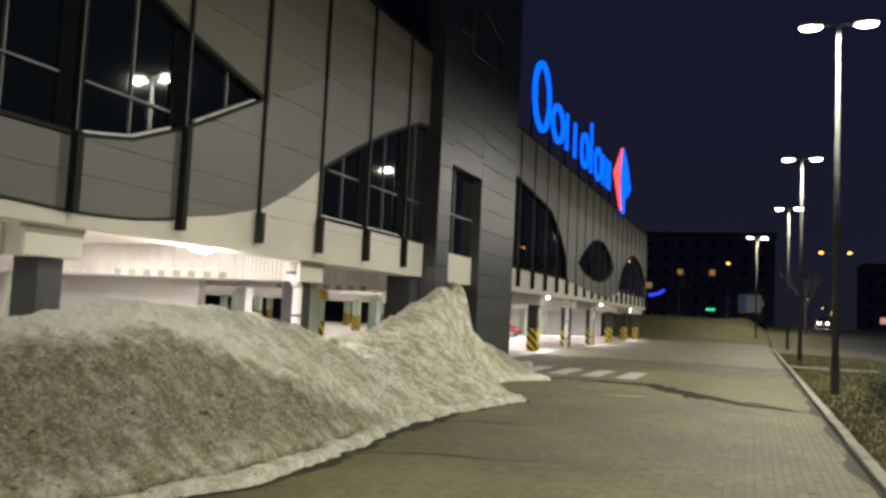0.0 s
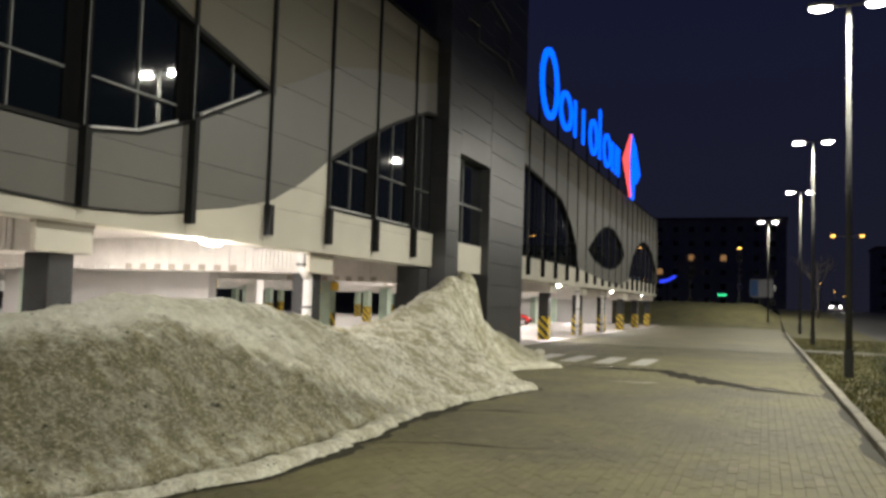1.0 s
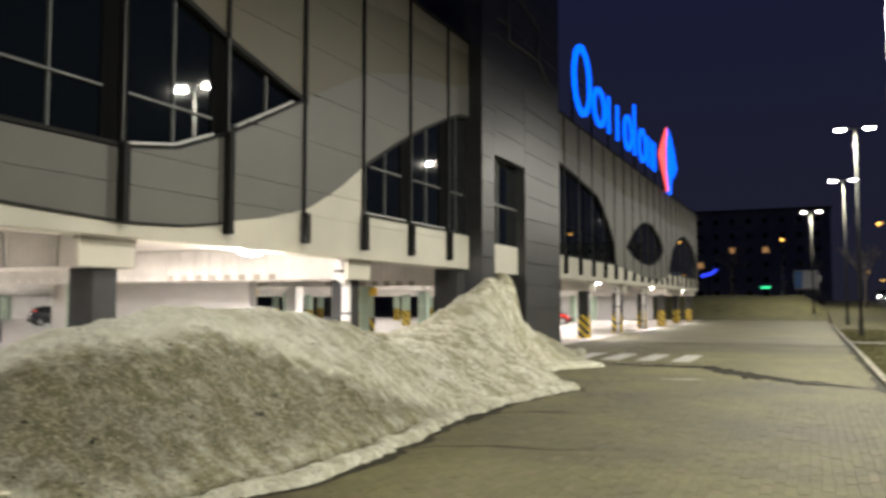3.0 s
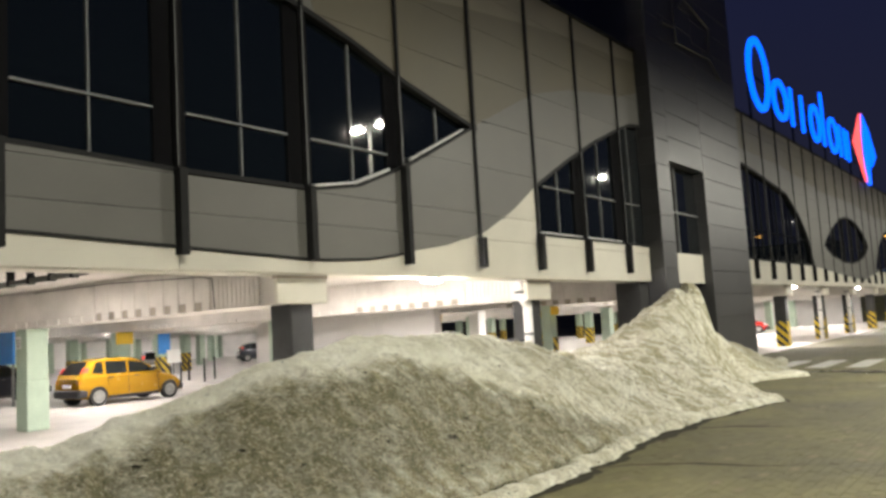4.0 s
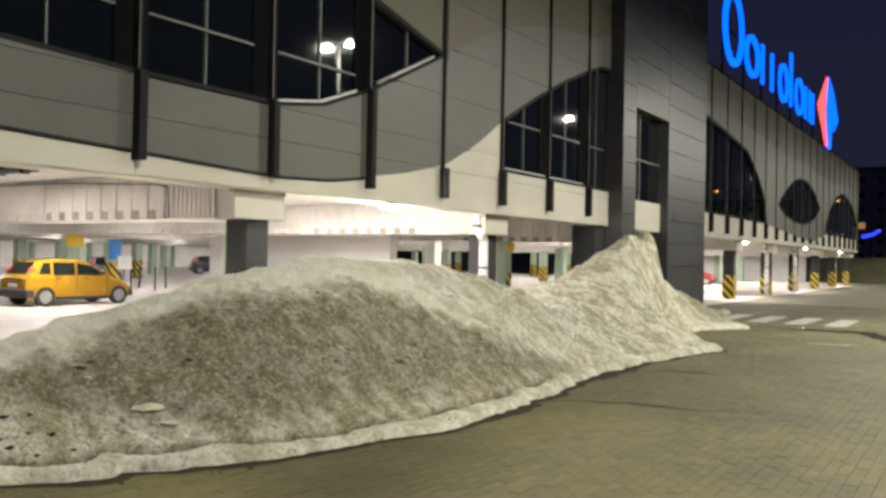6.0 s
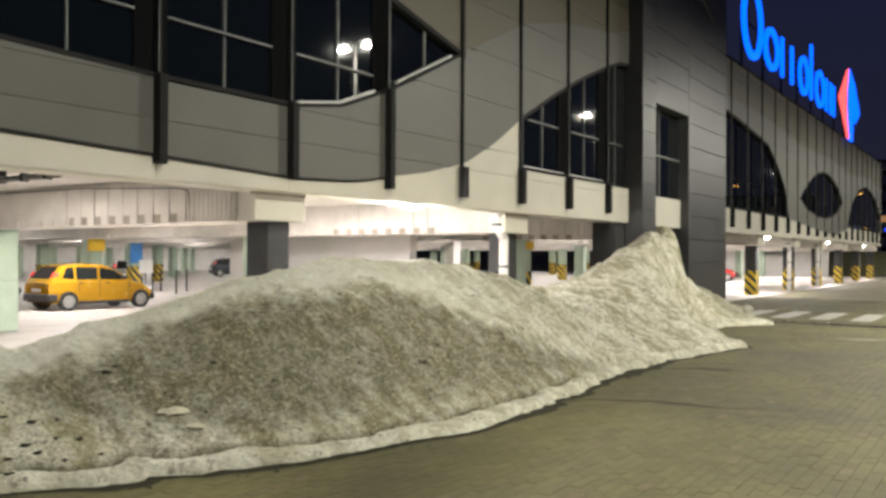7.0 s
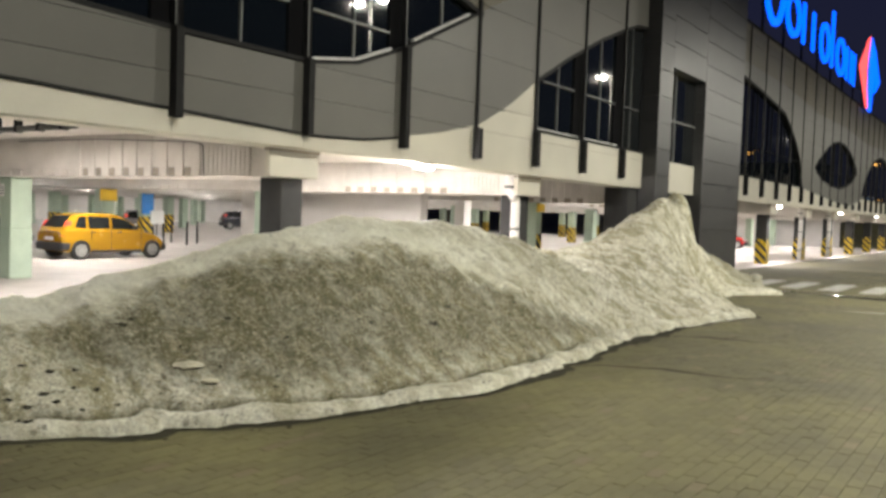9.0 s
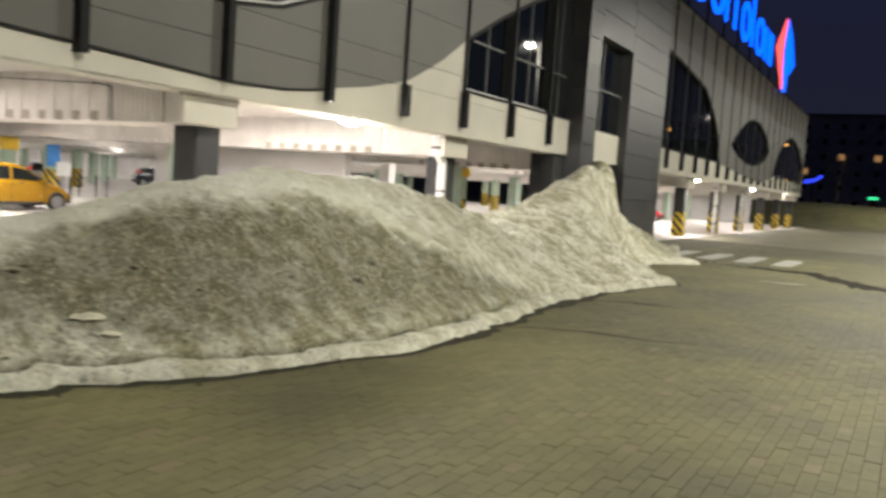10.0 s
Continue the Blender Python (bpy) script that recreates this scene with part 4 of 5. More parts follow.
def car(label, paint, place, turn, lit=False):
    c = thing("car", label, "car", place, turn)
    lower = []
    for x, zb, zt, hw in ((-1.86, 0.36, 0.74, 0.66), (-1.90, 0.30, 0.86, 0.74), (-1.80, 0.24, 0.99, 0.79), (-1.3, 0.20, 1.0, 0.815), (-0.4, 0.19, 0.98, 0.82), (0.5, 0.19, 0.955, 0.82), (0.95, 0.20, 0.93, 0.815), (1.4, 0.22, 0.83, 0.79), (1.72, 0.25, 0.70, 0.72), (1.88, 0.30, 0.58, 0.62), (1.90, 0.36, 0.52, 0.58)):
        m = (zb + zt) / 2
        lower.append([(x, 0.001, zb), (x, hw * 0.90, zb), (x, hw * 0.985, zb + 0.10), (x, hw, m), (x, hw * 0.985, zt - 0.10), (x, hw * 0.93, zt - 0.02), (x, hw * 0.70, zt + 0.012), (x, 0.001, zt + 0.03)])
    part("body", loft(lower), paint, c, smooth=False)
    roof = []
    for x, zt, w in ((-1.82, 0.98, 0.62), (-1.62, 1.22, 0.63), (-1.42, 1.41, 0.60), (-0.9, 1.475, 0.60), (-0.1, 1.475, 0.59), (0.18, 1.43, 0.58), (0.6, 1.18, 0.63), (0.98, 0.945, 0.66)):
        base = 0.93
        s = (zt - base) / 0.55
        roof.append([(x, 0.001, base - 0.03), (x, 0.765, base - 0.03), (x, 0.765 - 0.14 * s, base + (zt - base) * 0.9), (x, w - 0.06 * s, zt), (x, 0.001, zt + 0.015)])
    part("cabin", loft(roof), paint, c)

    def side_y(z):
        return 0.772 - 0.14 * (z - 0.93) / 0.50

    for sgn in (1, -1):
        for pts in (((-1.00, 0.985), (-0.28, 0.985), (-0.26, 1.36), (-0.98, 1.375)), ((-0.19, 0.985), (0.80, 0.965), (0.32, 1.28), (-0.17, 1.36)), ((-1.46, 1.04), (-1.10, 1.0), (-1.08, 1.37), (-1.30, 1.36))):
            p3 = [(x, sgn * (side_y(z) + 0.006), z) for x, z in (pts if sgn > 0 else pts[::-1])]
            part("side_window", quad(p3), CARGLASS, c)
        part("sill", boxed(-0.92, 0.90, sgn * 0.74, sgn * 0.815, 0.19, 0.30, bevel=0.02), PLASTIC, c)
        part("bumper_corner", boxed(-1.93, -1.62, sgn * 0.66, sgn * 0.805, 0.29, 0.54, bevel=0.04), PLASTIC, c)
        tail = boxed(-1.885, -1.70, sgn * 0.60, sgn * 0.765, 0.72, 1.22, bevel=0.03)
        for v in tail.verts:
            v.co.x += max(0, v.co.z - 0.9) * 0.62
            v.co.y -= sgn * max(0, v.co.z - 0.9) * 0.20
        part("tail_light", tail, TAIL, c)
        head = boxed(1.60, 1.835, sgn * 0.40, sgn * 0.70, 0.56, 0.70, bevel=0.03)
        part("headlight", head, BULB if lit else LENS, c)
        part("mirror", boxed(0.52, 0.66, sgn * 0.80, sgn * 0.96, 0.98, 1.10, bevel=0.02), PLASTIC, c)
        for x in (-0.93, -0.02):
            part("door_handle", boxed(x, x + 0.15, sgn * 0.808, sgn * 0.835, 0.855, 0.895, bevel=0.008), PLASTIC, c)
        for x in (-0.235, 0.86, -0.94):
            part("door_gap", boxed(x - 0.004, x + 0.004, sgn * 0.80, sgn * 0.823, 0.31 if x > -0.9 else 0.58, 0.95), PLASTIC, c)
        for x in (-1.29, 1.29):
            bm = tube(bmesh.new(), (x, sgn * 0.70, 0.30), (x, sgn * 0.832, 0.30), 0.312, 0.312, 24)
            part("wheel_arch", bm, PLASTIC, c)
            bm = tube(bmesh.new(), (x, sgn * 0.66, 0.285), (x, sgn * 0.842, 0.285), 0.285, 0.275, 28)
            w = part("wheel", bm, RUBBER, c)
            bm = tube(bmesh.new(), (x, sgn * 0.838, 0.285), (x, sgn * 0.852, 0.285), 0.205, 0.195, 24)
            part("hubcap", bm, HUB, w)
            bm = bmesh.new()
            for k in range(9):
                a = k * math.tau / 9
                tube(bm, (x + 0.07 * math.cos(a), sgn * 0.846, 0.285 + 0.07 * math.sin(a)), (x + 0.165 * math.cos(a), sgn * 0.846, 0.285 + 0.165 * math.sin(a)), 0.006, 0.016, 6)
            part("hub_pattern", bm, PLASTIC, w)
    part("rear_bumper", boxed(-1.955, -1.72, -0.77, 0.77, 0.27, 0.54, bevel=0.05), PLASTIC, c)
    part("front_bumper", boxed(1.66, 1.945, -0.70, 0.70, 0.25, 0.50, bevel=0.05), PLASTIC, c)
    part("rear_window", quad([(-1.80, 0.56, 1.03), (-1.80, -0.56, 1.03), (-1.475, -0.50, 1.39), (-1.475, 0.50, 1.39)], (-0.012, 0, 0.0)), CARGLASS, c)
    part("windscreen", quad([(0.93, -0.60, 0.985), (0.93, 0.60, 0.985), (0.25, 0.52, 1.41), (0.25, -0.52, 1.41)], (0.02, 0, 0.0)), CARGLASS, c)
    c.scale = (0.90, 0.90, 0.90)
    part("number_plate", boxed(-1.925, -1.90, -0.24, 0.24, 0.60, 0.70), SIGNWHITE, c)
    return c


car("amber yellow five-door hatchback parked on the garage floor", YELLOWCAR, (-22.7, 13.75, 0), 90)
car("dark hatchback parked beyond the yellow car", DARKCAR, (-28.6, 12.6, 0), 90)
car("dark hatchback parked deep inside the garage", DARKCAR, (-47.2, 40.0, 0), 60)
car("grey hatchback parked beyond the blue sign", GREYCAR, (-37.5, 24.6, 0), 150)
car("red hatchback parked behind the tower", REDCAR, (-17.3, 57.0, 0), 8)


# ---- things of the parking level ----
def sign_box(x, y, z, w, h, material, label):
    t = thing("hanging_sign", label, "sign", (x, y, 0), group="signs in the parking level")
    part("panel", boxed(0.24, 0.30, -w / 2 - 0.05, w / 2 - 0.05, z - h / 2, z + h / 2, bevel=0.008), material, t)
    part("bracket", boxed(0.2, 0.245, -0.03, 0.03, z - 0.05, z + 0.05), POLE, t)
    return t


sign_box(-25.4, 15.42, 1.92, 0.62, 0.40, YELLOW, "plain yellow sign fixed to a green column")
sign_box(-17.35, 29.26, 1.95, 0.5, 0.30, YELLOW, "plain yellow sign fixed to a green column")
sign_box(-17.35, 22.34, 1.95, 0.5, 0.30, YELLOW, "plain yellow sign fixed to a green column")
sign_box(-33.4, 22.34, 1.72, 0.62, 1.05, BLUE, "blue parking sign fixed to a green column")
pier = thing("white_pier", "square white plastered pier inside the parking level", "column", (-16.7, 24.2, 0))
part("shaft", boxed(-0.22, 0.22, -0.22, 0.22, 0, 2.85, bevel=0.012), WHITE, pier)
green_pier = thing("column", "slim pale green column with yellow and black corner guard", "column", (-12.55, 22.15, 0), group="columns inside the parking level")
part("shaft", boxed(-0.17, 0.17, -0.17, 0.17, 0, 2.85, bevel=0.012), GREEN, green_pier)
part("corner_guard", boxed(0.172, 0.184, -0.14, 0.17, 0.05, 1.15, bevel=0.004), HAZARD, green_pier)
sign_box(-12.6, 22.2, 1.96, 0.42, 0.26, YELLOW, "plain yellow sign fixed to a slim green column")
banner = thing("wall_panel", "tall blue advertising panel standing in the garage", "sign", (-26.3, 12.0, 0))
part("panel", boxed(-0.75, 0.55, -0.04, 0.04, 1.30, 2.36, bevel=0.008), BLUE, banner)
for px in (-0.7, 0.45):
    part("leg", boxed(px, px + 0.06, -0.03, 0.03, 0, 1.31), POLE, banner)
notice = thing("notice", "small white paper notice on a green column", "notice", (-17.35, COL0 - 0.24, 0))
part("sheet", boxed(-0.19, 0.0, -0.008, 0.0, 1.72, 1.98), SIGNWHITE, notice)
for r in range(3):
    part("text_bar", boxed(-0.17, -0.03, -0.011, -0.0085, 1.77 + r * 0.06, 1.79 + r * 0.06), CHARCOAL, notice)
board = thing("notice_board", "small white notice board on a thin stand", "sign", (-25.6, 17.6, 0))
part("panel", boxed(-0.02, 0.02, -0.28, 0.28, 0.95, 1.42, bevel=0.006), SIGNWHITE, board)
part("stand", tube(bmesh.new(), (-0.03, 0, 0), (-0.03, 0, 1.4), 0.02), POLE, board)
first_post = thing("bollard", "thin dark steel bollard on the garage floor", "bollard", (-29.2, 20.4, 0), group="bollards in the garage")
part("post", tube(bmesh.new(), (0, 0, 0), (0, 0, 0.95), 0.04, 0.04, 12), CHARCOAL, first_post)
part("cap", tube(bmesh.new(), (0, 0, 0.95), (0, 0, 0.98), 0.045, 0.03, 12), POLE, first_post)
for p in ((-28.3, 20.9), (-29.6, 22.4), (-30.6, 21.8)):
    copy_thing(first_post, pose(*p, 0))


def downpipe(x, y):
    t = thing("downpipe", "white plastic downpipe with an offset bend", "pipe", (x, y, 0), group="downpipes at the columns")
    bm = bmesh.new()
    tube(bm, (0, -0.38, 2.56), (0, -0.38, 2.25), 0.10, 0.10, 14)
    tube(bm, (0, -0.38, 2.26), (0, -0.10, 2.02), 0.10, 0.10, 14)
    tube(bm, (0, -0.10, 2.03), (0, -0.10, 0.0), 0.10, 0.10, 14)
    part("pipe", bm, WHITE, t, smooth=True)
    for z in (2.3, 1.4, 0.5):
        part("collar", tube(bmesh.new(), (0, -0.38 if z > 2.2 else -0.10, z - 0.03), (0, -0.38 if z > 2.2 else -0.10, z + 0.03), 0.112, 0.112, 14), POLE, t)


downpipe(-9.0, 15.12)
downpipe(-9.0, 42.3)
downpipe(-9.0, 49.2)
pipe = thing("ceiling_pipe", "grey service pipe hung under the garage ceiling", "pipe", (0, 5.1, 0))
part("run", tube(bmesh.new(), (-9.2, 0, 2.58), (-19, 0, 2.58), 0.04, 0.04, 10), POLE, pipe, smooth=True)
for k in range(5):
    part("hanger", boxed(-9.5 - k * 0.55, -9.46 - k * 0.55, -0.05, 0.05, 2.53, CEIL), STEEL, pipe)


# ---- roof sign: plain glowing shapes ----
SX = -8.42
sign = thing("roof_sign", "glowing blue rooftop sign with a red and blue emblem", "sign", (SX, 0, 0))


def ring_shape(y0, y1, z0, z1, w, gap=0.0, sides=40):
    """An upright oval band, open on the far side over the angle gap."""
    bm = bmesh.new()
    cy, cz = (y0 + y1) / 2, (z0 + z1) / 2
    ry, rz = (y1 - y0) / 2, (z1 - z0) / 2
    rows = []
    for i in range(sides + 1):
        a = gap / 2 + (math.tau - gap) * i / sides
        ca, sa = math.cos(a), math.sin(a)
        rows.append([bm.verts.new((x, cy + ca * (ry - k), cz + sa * (rz - k * 0.75))) for x, k in ((0, 0), (0, w), (0.12, w), (0.12, 0))])
    for p, q in zip(rows, rows[1:]):
        for k in range(4):
            m = (k + 1) % 4
            bm.faces.new((p[k], p[m], q[m], q[k]))
    bmesh.ops.recalc_face_normals(bm, faces=bm.faces)
    return bm


def bar_shape(y0, y1, z0, z1):
    return boxed(0, 0.12, y0, y1, z0, z1, bevel=0.05)


part("glowing_oval", ring_shape(31.4, 34.3, 9.4, 12.42, 0.36), NEONB, sign)
for a, b, top in ((34.7, 37.1, 11.35), (41.2, 43.3, 11.45), (45.1, 47.4, 11.5)):
    part("glowing_oval", ring_shape(a, b, 9.55, top, 0.32), NEONB, sign)
for a, b in ((37.6, 38.9), (39.5, 40.8), (50.0, 51.4)):
    part("glowing_bar", bar_shape(a, a + 0.34, 9.6, 11.4), NEONB, sign)
part("glowing_bar", bar_shape(43.8, 44.18, 9.6, 12.4), NEONB, sign)
for a in (47.8, 49.0):
    part("glowing_bar", bar_shape(a, a + 0.34, 9.6, 11.4), NEONB, sign)
part("red_emblem_half", prism([(52.0, 11.1), (54.9, 13.25), (54.3, 12.0), (54.0, 11.1), (54.3, 10.1), (54.9, 8.95)], "x", 0, 0.14), NEONR, sign, "glowing red half of the emblem")
part("blue_emblem_half", prism([(55.2, 13.3), (57.0, 12.7), (59.1, 11.1), (57.4, 10.2), (57.0, 11.3), (56.5, 10.2), (56.2, 8.9), (55.2, 8.95)], "x", 0, 0.14), NEONB, sign)
for y in np.arange(31.8, 58, 3.2):
    part("support", boxed(-0.12, -0.04, float(y) - 0.04, float(y) + 0.04, 8.95, 11.0), STEEL, sign)
part("rail", boxed(-0.06, -0.01, 31.4, 58.6, 9.85, 9.93), STEEL, sign)
part("rail", boxed(-0.06, -0.01, 31.4, 58.6, 10.75, 10.83), STEEL, sign)

frame_top = thing("tower_bracket", "thin steel pipe bracket fixed high on the tower", "bracket", (TX + 0.06, 0, 0))
for a, b in (((23.2, 13.0), (23.2, 9.75)), ((23.2, 9.75), (26.2, 9.9)), ((26.2, 9.9), (27.1, 9.4)), ((24.2, 11.4), (26.4, 11.0)), ((26.4, 11.0), (26.2, 9.9)), ((22.2, 10.1), (23.2, 10.2)), ((23.2, 10.7), (24.2, 11.4))):
    part("pipe", tube(bmesh.new(), (0, *a), (0, *b), 0.035, 0.035, 8), POLE, frame_top)


# ---- verge: grass and bushes ----
def grass():
    rng = np.random.default_rng(3)
    n = 42000
    y = 7 + 45 * rng.random(n) ** 1.7
    x = KERB_X + 0.17 + 4.9 * rng.random(n) ** 1.2
    keep = ~((y > 34.5) & (y < 36.5))
    x, y = x[keep], y[keep]
    verts, faces = [], []
    for i in range(len(x)):
        a, h, w = rng.random() * math.tau, 0.02 + 0.07 * rng.random(), 0.008 + 0.014 * rng.random()
        lx, ly = 0.06 * (rng.random() - 0.5), 0.06 * (rng.random() - 0.5)
        dx, dy = w * math.cos(a), w * math.sin(a)
        k = len(verts)
        verts += [(x[i] - dx, y[i] - dy, 0.045), (x[i] + dx, y[i] + dy, 0.045), (x[i] + lx, y[i] + ly, 0.05 + h)]
        faces.append((k, k + 1, k + 2))
    return tagged(data_mesh("grass", verts, faces, BLADE), "short dull winter grass on the verge", "grass", "", "stuff")


grass()


def bush(x, y, r, h, seed, label):
    rng = np.random.default_rng(seed)
    t = thing("bush", label, "bush", (x, y, 0.05), group="bushes on the verge")
    bm = bmesh.new()
    tips = []
    for k in range(26):
        a, s = rng.random() * math.tau, 0.25 + 0.75 * rng.random()
        tip = Vector((r * s * math.cos(a), r * s * math.sin(a), h * (0.55 + 0.5 * rng.random()) * (1 - 0.4 * s)))
        mid = tip * 0.5 + Vector((0, 0, h * 0.12))
        tube(bm, (0, 0, 0), mid, 0.012, 0.008, 5)
        tube(bm, mid, tip, 0.008, 0.003, 5)
        tips += [mid, tip, (mid + tip) / 2]
    part("stems", bm, BARK, t)
    verts, faces = [], []
    for k in range(2600):
        p = tips[rng.integers(len(tips))] + Vector(rng.normal(0, 0.13, 3)) * (0.6 + r * 0.5)
        if p.z < 0.02:
            continue
        u, v = Vector(rng.normal(0, 1, 3)).normalized(), Vector(rng.normal(0, 1, 3)).normalized()
        s = 0.02 + 0.022 * rng.random()
        i = len(verts)
        verts += [tuple(p - u * s), tuple(p + v * s * 0.5), tuple(p + u * s), tuple(p - v * s * 0.5)]
        faces.append((i, i + 1, i + 2, i + 3))
    data_mesh("foliage", verts, faces, LEAF, t)


bush(2.65, 17.4, 0.75, 0.75, 1, "low dark evergreen bush on the verge")
bush(3.2, 19.6, 0.85, 0.9, 2, "low dark evergreen bush on the verge")
bush(4.2, 23.0, 0.8, 0.8, 4, "low dark evergreen bush on the verge")
bush(2.9, 14.9, 0.7, 0.6, 5, "low dark evergreen bush on the verge")


# ---- distance ----
def block(x0, x1, y, depth, floors, label, lit, seed):
    """A housing block far off, with its storeys of windows."""
    rng = np.random.default_rng(seed)
    h = floors * 2.9 + 0.8
    b = thing("apartment_building", label, "building", (0, y, 1.5))
    part("wall", boxed(x0, x1, 0, depth, -2, h), BRICKDARK, b)
    part("roof", boxed(x0 - 0.3, x1 + 0.3, -0.3, depth + 0.3, h, h + 0.35), BACK, b)
    n = int((x1 - x0) / 3.1)
    for f in range(floors):
        for i in range(n):
            x = x0 + 1.5 + i * 3.1
            on = (i, f) in lit
            w = part("window", boxed(x - 0.55, x + 0.55, -0.06, 0.05, 1.1 + f * 2.9, 2.25 + f * 2.9), ROOMLIGHT if on else CARGLASS, b)
            part("frame", boxed(x - 0.03, x + 0.03, -0.075, -0.058, 1.1 + f * 2.9, 2.25 + f * 2.9), SIGNWHITE if on else STEEL, w)


block(-34, 4, 172, 12, 6, "dark housing block with a few lit windows far off", {(4, 2), (6, 3), (8, 3)}, 1)
block(-70, -42, 190, 12, 5, "dark housing block in the distance", {(3, 2), (6, 1)}, 2)
block(24, 70, 210, 14, 5, "dark housing block beyond the road", {(2, 1)}, 3)
neon = thing("neon_shape", "blue glowing advertising tube far off", "sign", (-13.0, 121, 0))
part("tube", tube(tube(bmesh.new(), (-1.1, 0, 5.3), (0.2, 0, 5.6), 0.22), (0.2, 0, 5.6), (1.1, 0, 6.2), 0.2), BLUELED, neon)
part("post", tube(bmesh.new(), (0, 0, -0.3), (0, 0, 5.4), 0.08), STEEL, neon)
led = thing("green_display", "small green glowing display far off", "sign", (-6.4, 140, 0))
part("panel", boxed(-0.7, 0.7, -0.05, 0.05, 3.75, 4.1), GREENLED, led)
part("post", tube(bmesh.new(), (0, 0.1, -0.3), (0, 0.1, 3.9), 0.08), STEEL, led)
bill = thing("billboard", "dim blue and white billboard on a post", "sign", (-0.3, 112, 0))
part("panel", boxed(-1.4, 1.4, -0.06, 0.06, 3.3, 5.6, bevel=0.02), SIGNWHITE, bill)
part("blue_field", boxed(-1.35, -0.4, -0.075, -0.062, 3.4, 5.5), BLUE, bill)
part("post", tube(bmesh.new(), (0, 0.12, -0.3), (0, 0.12, 3.6), 0.1), POLE, bill)
redsign = thing("far_sign", "small pink lit sign by the road", "sign", (16.0, 116, 0))
part("panel", boxed(-0.8, 0.8, -0.05, 0.05, 2.6, 3.4), glow("pink_panel", (1.0, 0.45, 0.42), 0.7), redsign)
part("post", tube(bmesh.new(), (0, 0.1, -0.3), (0, 0.1, 3.0), 0.06), STEEL, redsign)


def sodium(x, y, z, arms, ground):
    t = thing("sodium_street_lamp", "far street lamp with an orange glowing head", "street lamp", (x, y, 0), group="orange lamps along the road")
    part("pole", tube(bmesh.new(), (0, 0, ground - 0.5), (0, 0, z), 0.09, 0.05, 8), POLE, t)
    for s in arms:
        part("arm", tube(bmesh.new(), (0, 0, z), (s, 0, z + 0.15), 0.035, 0.035, 8), POLE, t)
        bm = bmesh.new()
        bmesh.ops.create_uvsphere(bm, u_segments=12, v_segments=6, radius=1, matrix=Matrix.LocRotScale((s, 0, z + 0.08), None, (0.22, 0.18, 0.12)))
        part("lens", bm, AMBER, t, smooth=True)


sodium(-2.8, 105, 9.0, (0.0,), 1.8)
sodium(7.45, 86, 8.9, (-1.25, 1.25), 0.3)
sodium(13.6, 230, 9.0, (0.0,), 1.7)
sodium(19.0, 262, 7.6, (0.0,), 1.7)
sodium(24.5, 300, 7.0, (0.0,), 1.7)
car("car on the far road with its headlights on", DARKCAR, (8.2, 112, 1.72), -90, lit=True)


def bare_tree(x, y, z, h, seed):
    rng = np.random.default_rng(seed)
    t = thing("bare_tree", "leafless winter tree beside the road", "tree", (x, y, z), group="bare trees along the road")
    bm = bmesh.new()
    tube(bm, (0, 0, -0.2), (0, 0, h * 0.4), 0.13, 0.09, 8)
    part("trunk", bm, BARK, t)
    bm = bmesh.new()

    def grow(p, d, length, r, level):
        q = p + d * length
        tube(bm, p, q, r, r * 0.6, 5)
        if level < 4:
            for _ in range(3):
                nd = (d + Vector(rng.normal(0, 0.45, 3)) + Vector((0, 0, 0.15))).normalized()
                grow(p + d * length * (0.6 + 0.4 * rng.random()), nd, length * 0.68, r * 0.55, level + 1)
    for _ in range(4):
        d = (Vector((0, 0, 1)) + Vector(rng.normal(0, 0.4, 3))).normalized()
        grow(Vector((0, 0, h * 0.38)), d, h * 0.24, 0.07, 1)
    part("crown", bm, BARK, t)


for x, y, z, h, s in ((5.0, 88, 0.6, 8, 12), (-8, 98, 2.2, 7, 14), (-20, 104, 2.2, 8, 15), (18, 90, 0.8, 9, 16)):
    bare_tree(x, y, z, h, s)

# ---- frozen dirt and ice lumps on the snow ----
def lump(name, label, category, x, y, r, stretch, turn, material, seed, group="", even=0.4, flat=0.5):
    """A small uneven lump lying on the snow."""
    rng = np.random.default_rng(seed)
    bm = bmesh.new()
    r *= 0.52
    bmesh.ops.create_icosphere(bm, subdivisions=2, radius=r)
    for v in bm.verts:
        v.co *= even + (1.4 - even) * rng.random()
        v.co.x *= stretch
        v.co.z *= flat
    ob = solid(name, bm, material)
    ob.matrix_basis = pose(x, y, max(0.0, snow_height(x, y)) + r * (0.12 if even < 0.5 else -0.12), 0, 0, turn)
    return tagged(ob, label, category, group)


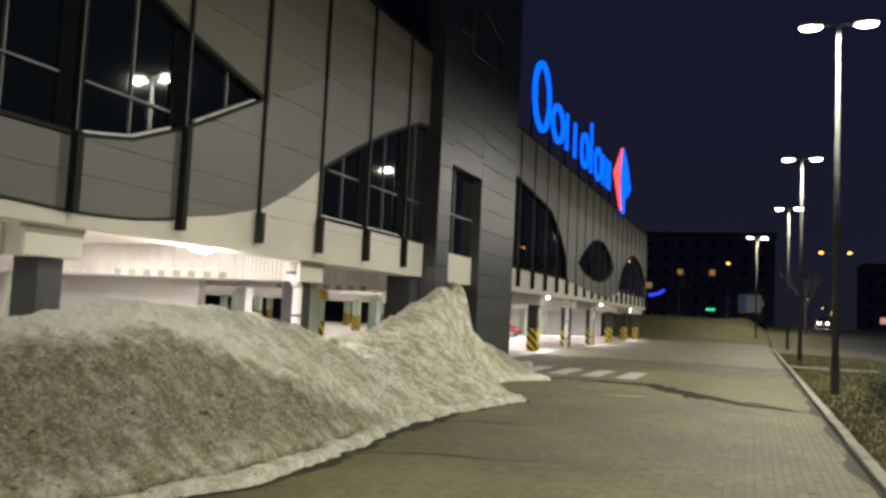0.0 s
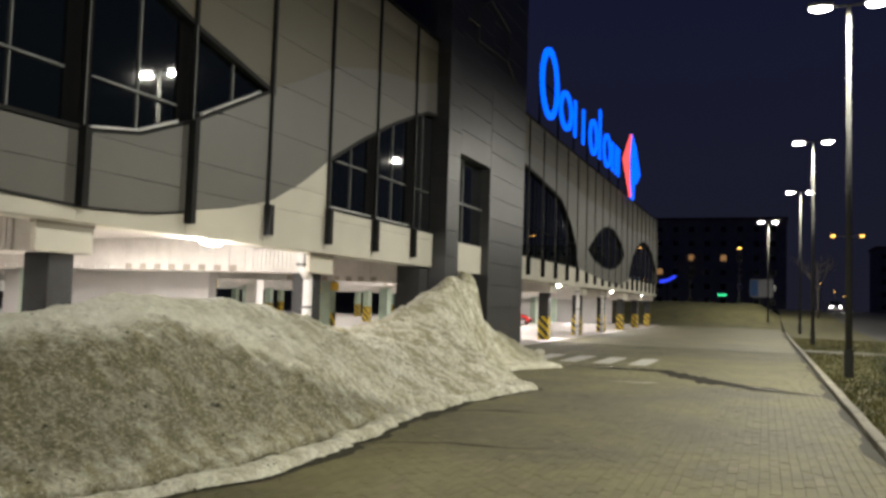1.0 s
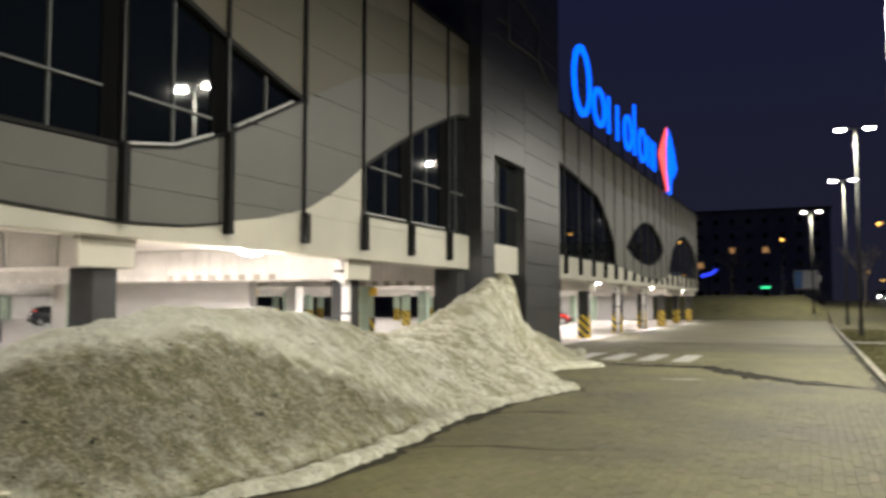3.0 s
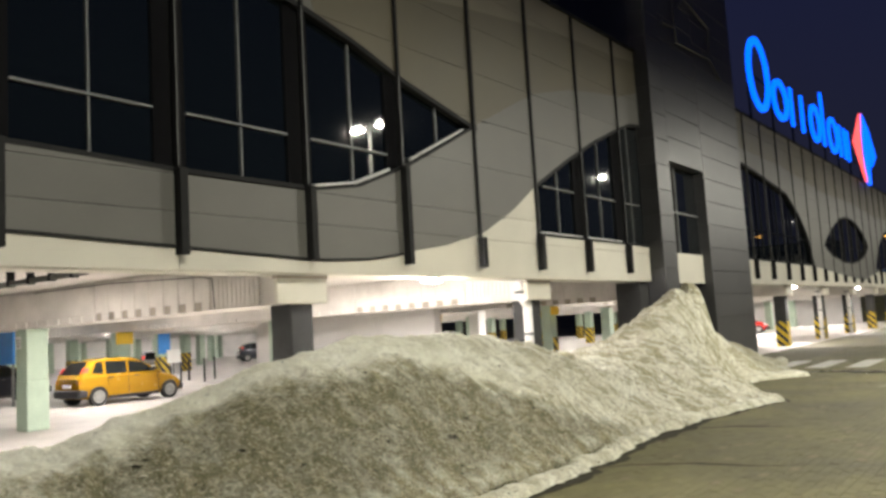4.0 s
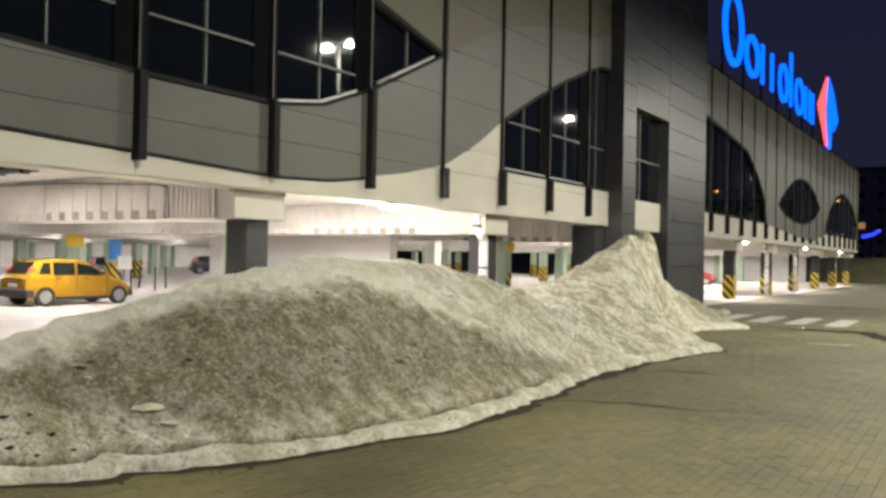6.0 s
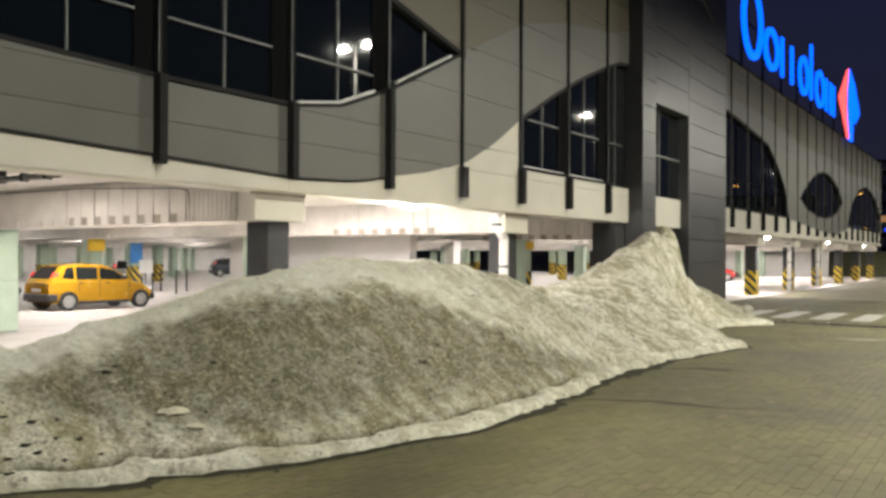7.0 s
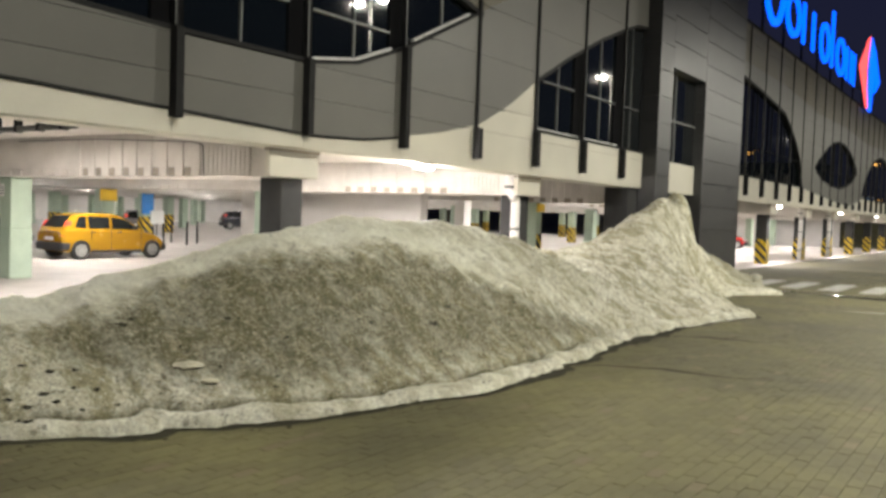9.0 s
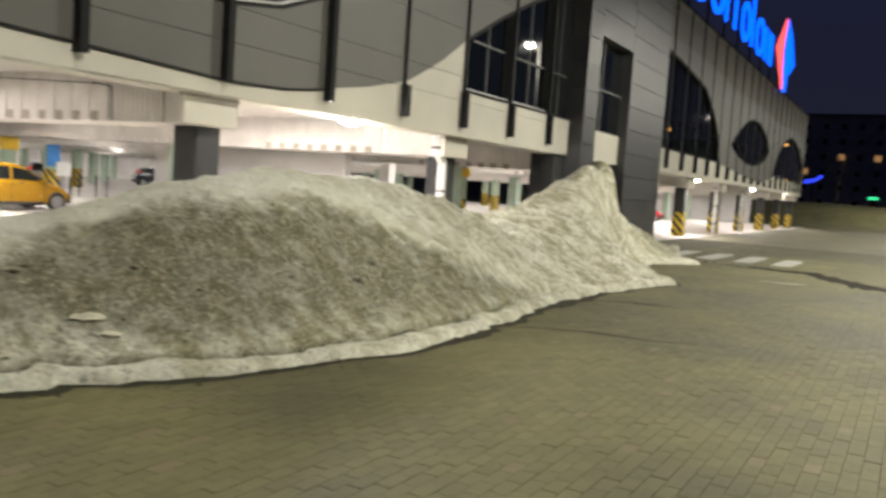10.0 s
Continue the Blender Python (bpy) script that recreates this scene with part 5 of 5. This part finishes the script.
for k, (x, y, r, st, tu) in enumerate(((-5.77, 4.60, 0.055, 1.1, 20), (-6.11, 3.76, 0.05, 2.0, 40), (-6.18, 3.9, 0.04, 1.5, 30), (-5.82, 2.95, 0.05, 1.9, 60), (-5.7, 2.98, 0.05, 1.6, 10), (-5.6, 2.95, 0.05, 1.8, 80), (-5.62, 3.25, 0.045, 1.2, 0), (-4.44, 5.75, 0.04, 1.2, 30), (-4.62, 5.35, 0.03, 1.6, 70), (-4.95, 4.45, 0.035, 1.3, 15), (-5.3, 3.55, 0.04, 1.3, 50), (-5.05, 3.9, 0.035, 1.5, 5), (-5.9, 2.72, 0.05, 1.5, 30), (-5.78, 2.8, 0.045, 1.3, 70), (-5.66, 2.85, 0.04, 1.6, 10), (-5.95, 3.05, 0.045, 1.8, 45), (-5.72, 3.12, 0.035, 1.4, 0), (-5.52, 3.08, 0.04, 1.5, 25), (-5.88, 3.22, 0.035, 1.7, 60), (-5.42, 3.3, 0.035, 1.3, 15), (-5.6, 2.72, 0.05, 1.4, 80), (-5.8, 2.6, 0.05, 1.6, 20), (-6.05, 2.9, 0.04, 1.5, 50), (-5.2, 3.65, 0.03, 1.5, 35), (-5.35, 4.95, 0.045, 2.6, 125), (-4.6, 6.3, 0.03, 1.4, 40), (-4.75, 5.9, 0.03, 1.6, 20))):
    lump("dirt_clod", "dark clod of frozen dirt lying on snow", "dirt clod", x, y, r, st, tu, SOIL, k, "frozen dirt clods on the snow")
lump("ice_lump", "pale lump of clean ice on dirty snow", "ice lump", -5.55, 4.03, 0.15, 1.5, 55, ICELUMP, 31, even=0.9, flat=0.42)
lump("ice_lump", "pale lump of clean ice on dirty snow", "ice lump", -5.30, 4.05, 0.09, 1.6, 50, ICELUMP, 32, even=0.9, flat=0.4)
lump("ice_lump", "small white chip of ice on dirty snow", "ice lump", -5.98, 3.75, 0.05, 1.4, 20, ICELUMP, 33, even=0.9)

def crumbs():
    rng = np.random.default_rng(8)
    verts, faces = [], []
    while len(faces) < 2600:
        y = 2.4 + 9 * rng.random() ** 1.5
        xf = curve_at(FRONT, y)
        x = xf + 0.22 - 1.9 * rng.random() ** 1.6
        if noise.noise((x * 1.8, y * 1.8, 11)) < 0.05:
            continue
        z = max(0.0, snow_height(x, y))
        r = 0.005 + 0.022 * rng.random() ** 4
        k = len(verts)
        for sx, sy, sz in ((1, 0, 0), (-1, 0, 0), (0, 1, 0), (0, -1, 0), (0, 0, 0.5), (0, 0, -0.5)):
            f = r * (0.6 + 0.9 * rng.random())
            verts.append((x + sx * f, y + sy * f * 1.3, z + sz * f + 0.003))
        for a, b, c in ((0, 2, 4), (2, 1, 4), (1, 3, 4), (3, 0, 4), (2, 0, 5), (1, 2, 5), (3, 1, 5), (0, 3, 5)):
            faces.append((k + a, k + b, k + c))
    return tagged(data_mesh("frozen_dirt", verts, faces, SOIL), "dark crumbs of frozen dirt and grit", "dirt", "", "stuff")


crumbs()

# ---- pavers ----
PW, PL = 0.10, 0.20


def paver_shape(rng, x, y, verts, faces, g=0.0009, c=0.0022):
    z = float(rng.normal(0, 0.0012))
    k = len(verts)
    a, b, d, e = x + g, x + PW - g, y + g, y + PL - g
    verts += [(a, d, z - 0.007), (b, d, z - 0.007), (b, e, z - 0.007), (a, e, z - 0.007), (a + c, d + c, z), (b - c, d + c, z), (b - c, e - c, z), (a + c, e - c, z)]
    faces += [(k + 4, k + 5, k + 6, k + 7), (k, k + 1, k + 5, k + 4), (k + 1, k + 2, k + 6, k + 5), (k + 2, k + 3, k + 7, k + 6), (k + 3, k, k + 4, k + 7)]


def lay_pavers():
    rng = np.random.default_rng(5)
    verts, faces = [], []
    v0, f0 = [], []
    paver_shape(rng, 0, 0, v0, f0)
    me = bpy.data.meshes.new("paver")
    me.from_pydata(v0, [], f0)
    me.materials.append(PAVER)
    for i in range(-62, 14):
        x = i * PW
        for j in range(-50, 170):
            y = j * PL + (PL / 2 if i % 2 else 0)
            if y > 33.79 or x < curve_at(FRONT, y) - 0.7:
                continue
            if -3.6 < x < -0.6 and 3.35 < y < 5.32:
                o = new("paver", me)
                o.parent = pavement_near
                o.location = (x, y, float(rng.normal(0, 0.0012)))
            else:
                paver_shape(rng, x, y, verts, faces)
    ob = data_mesh("pavers", verts, faces, PAVERS, pavement_near)
    tagged(ob, kind="stuff")


lay_pavers()
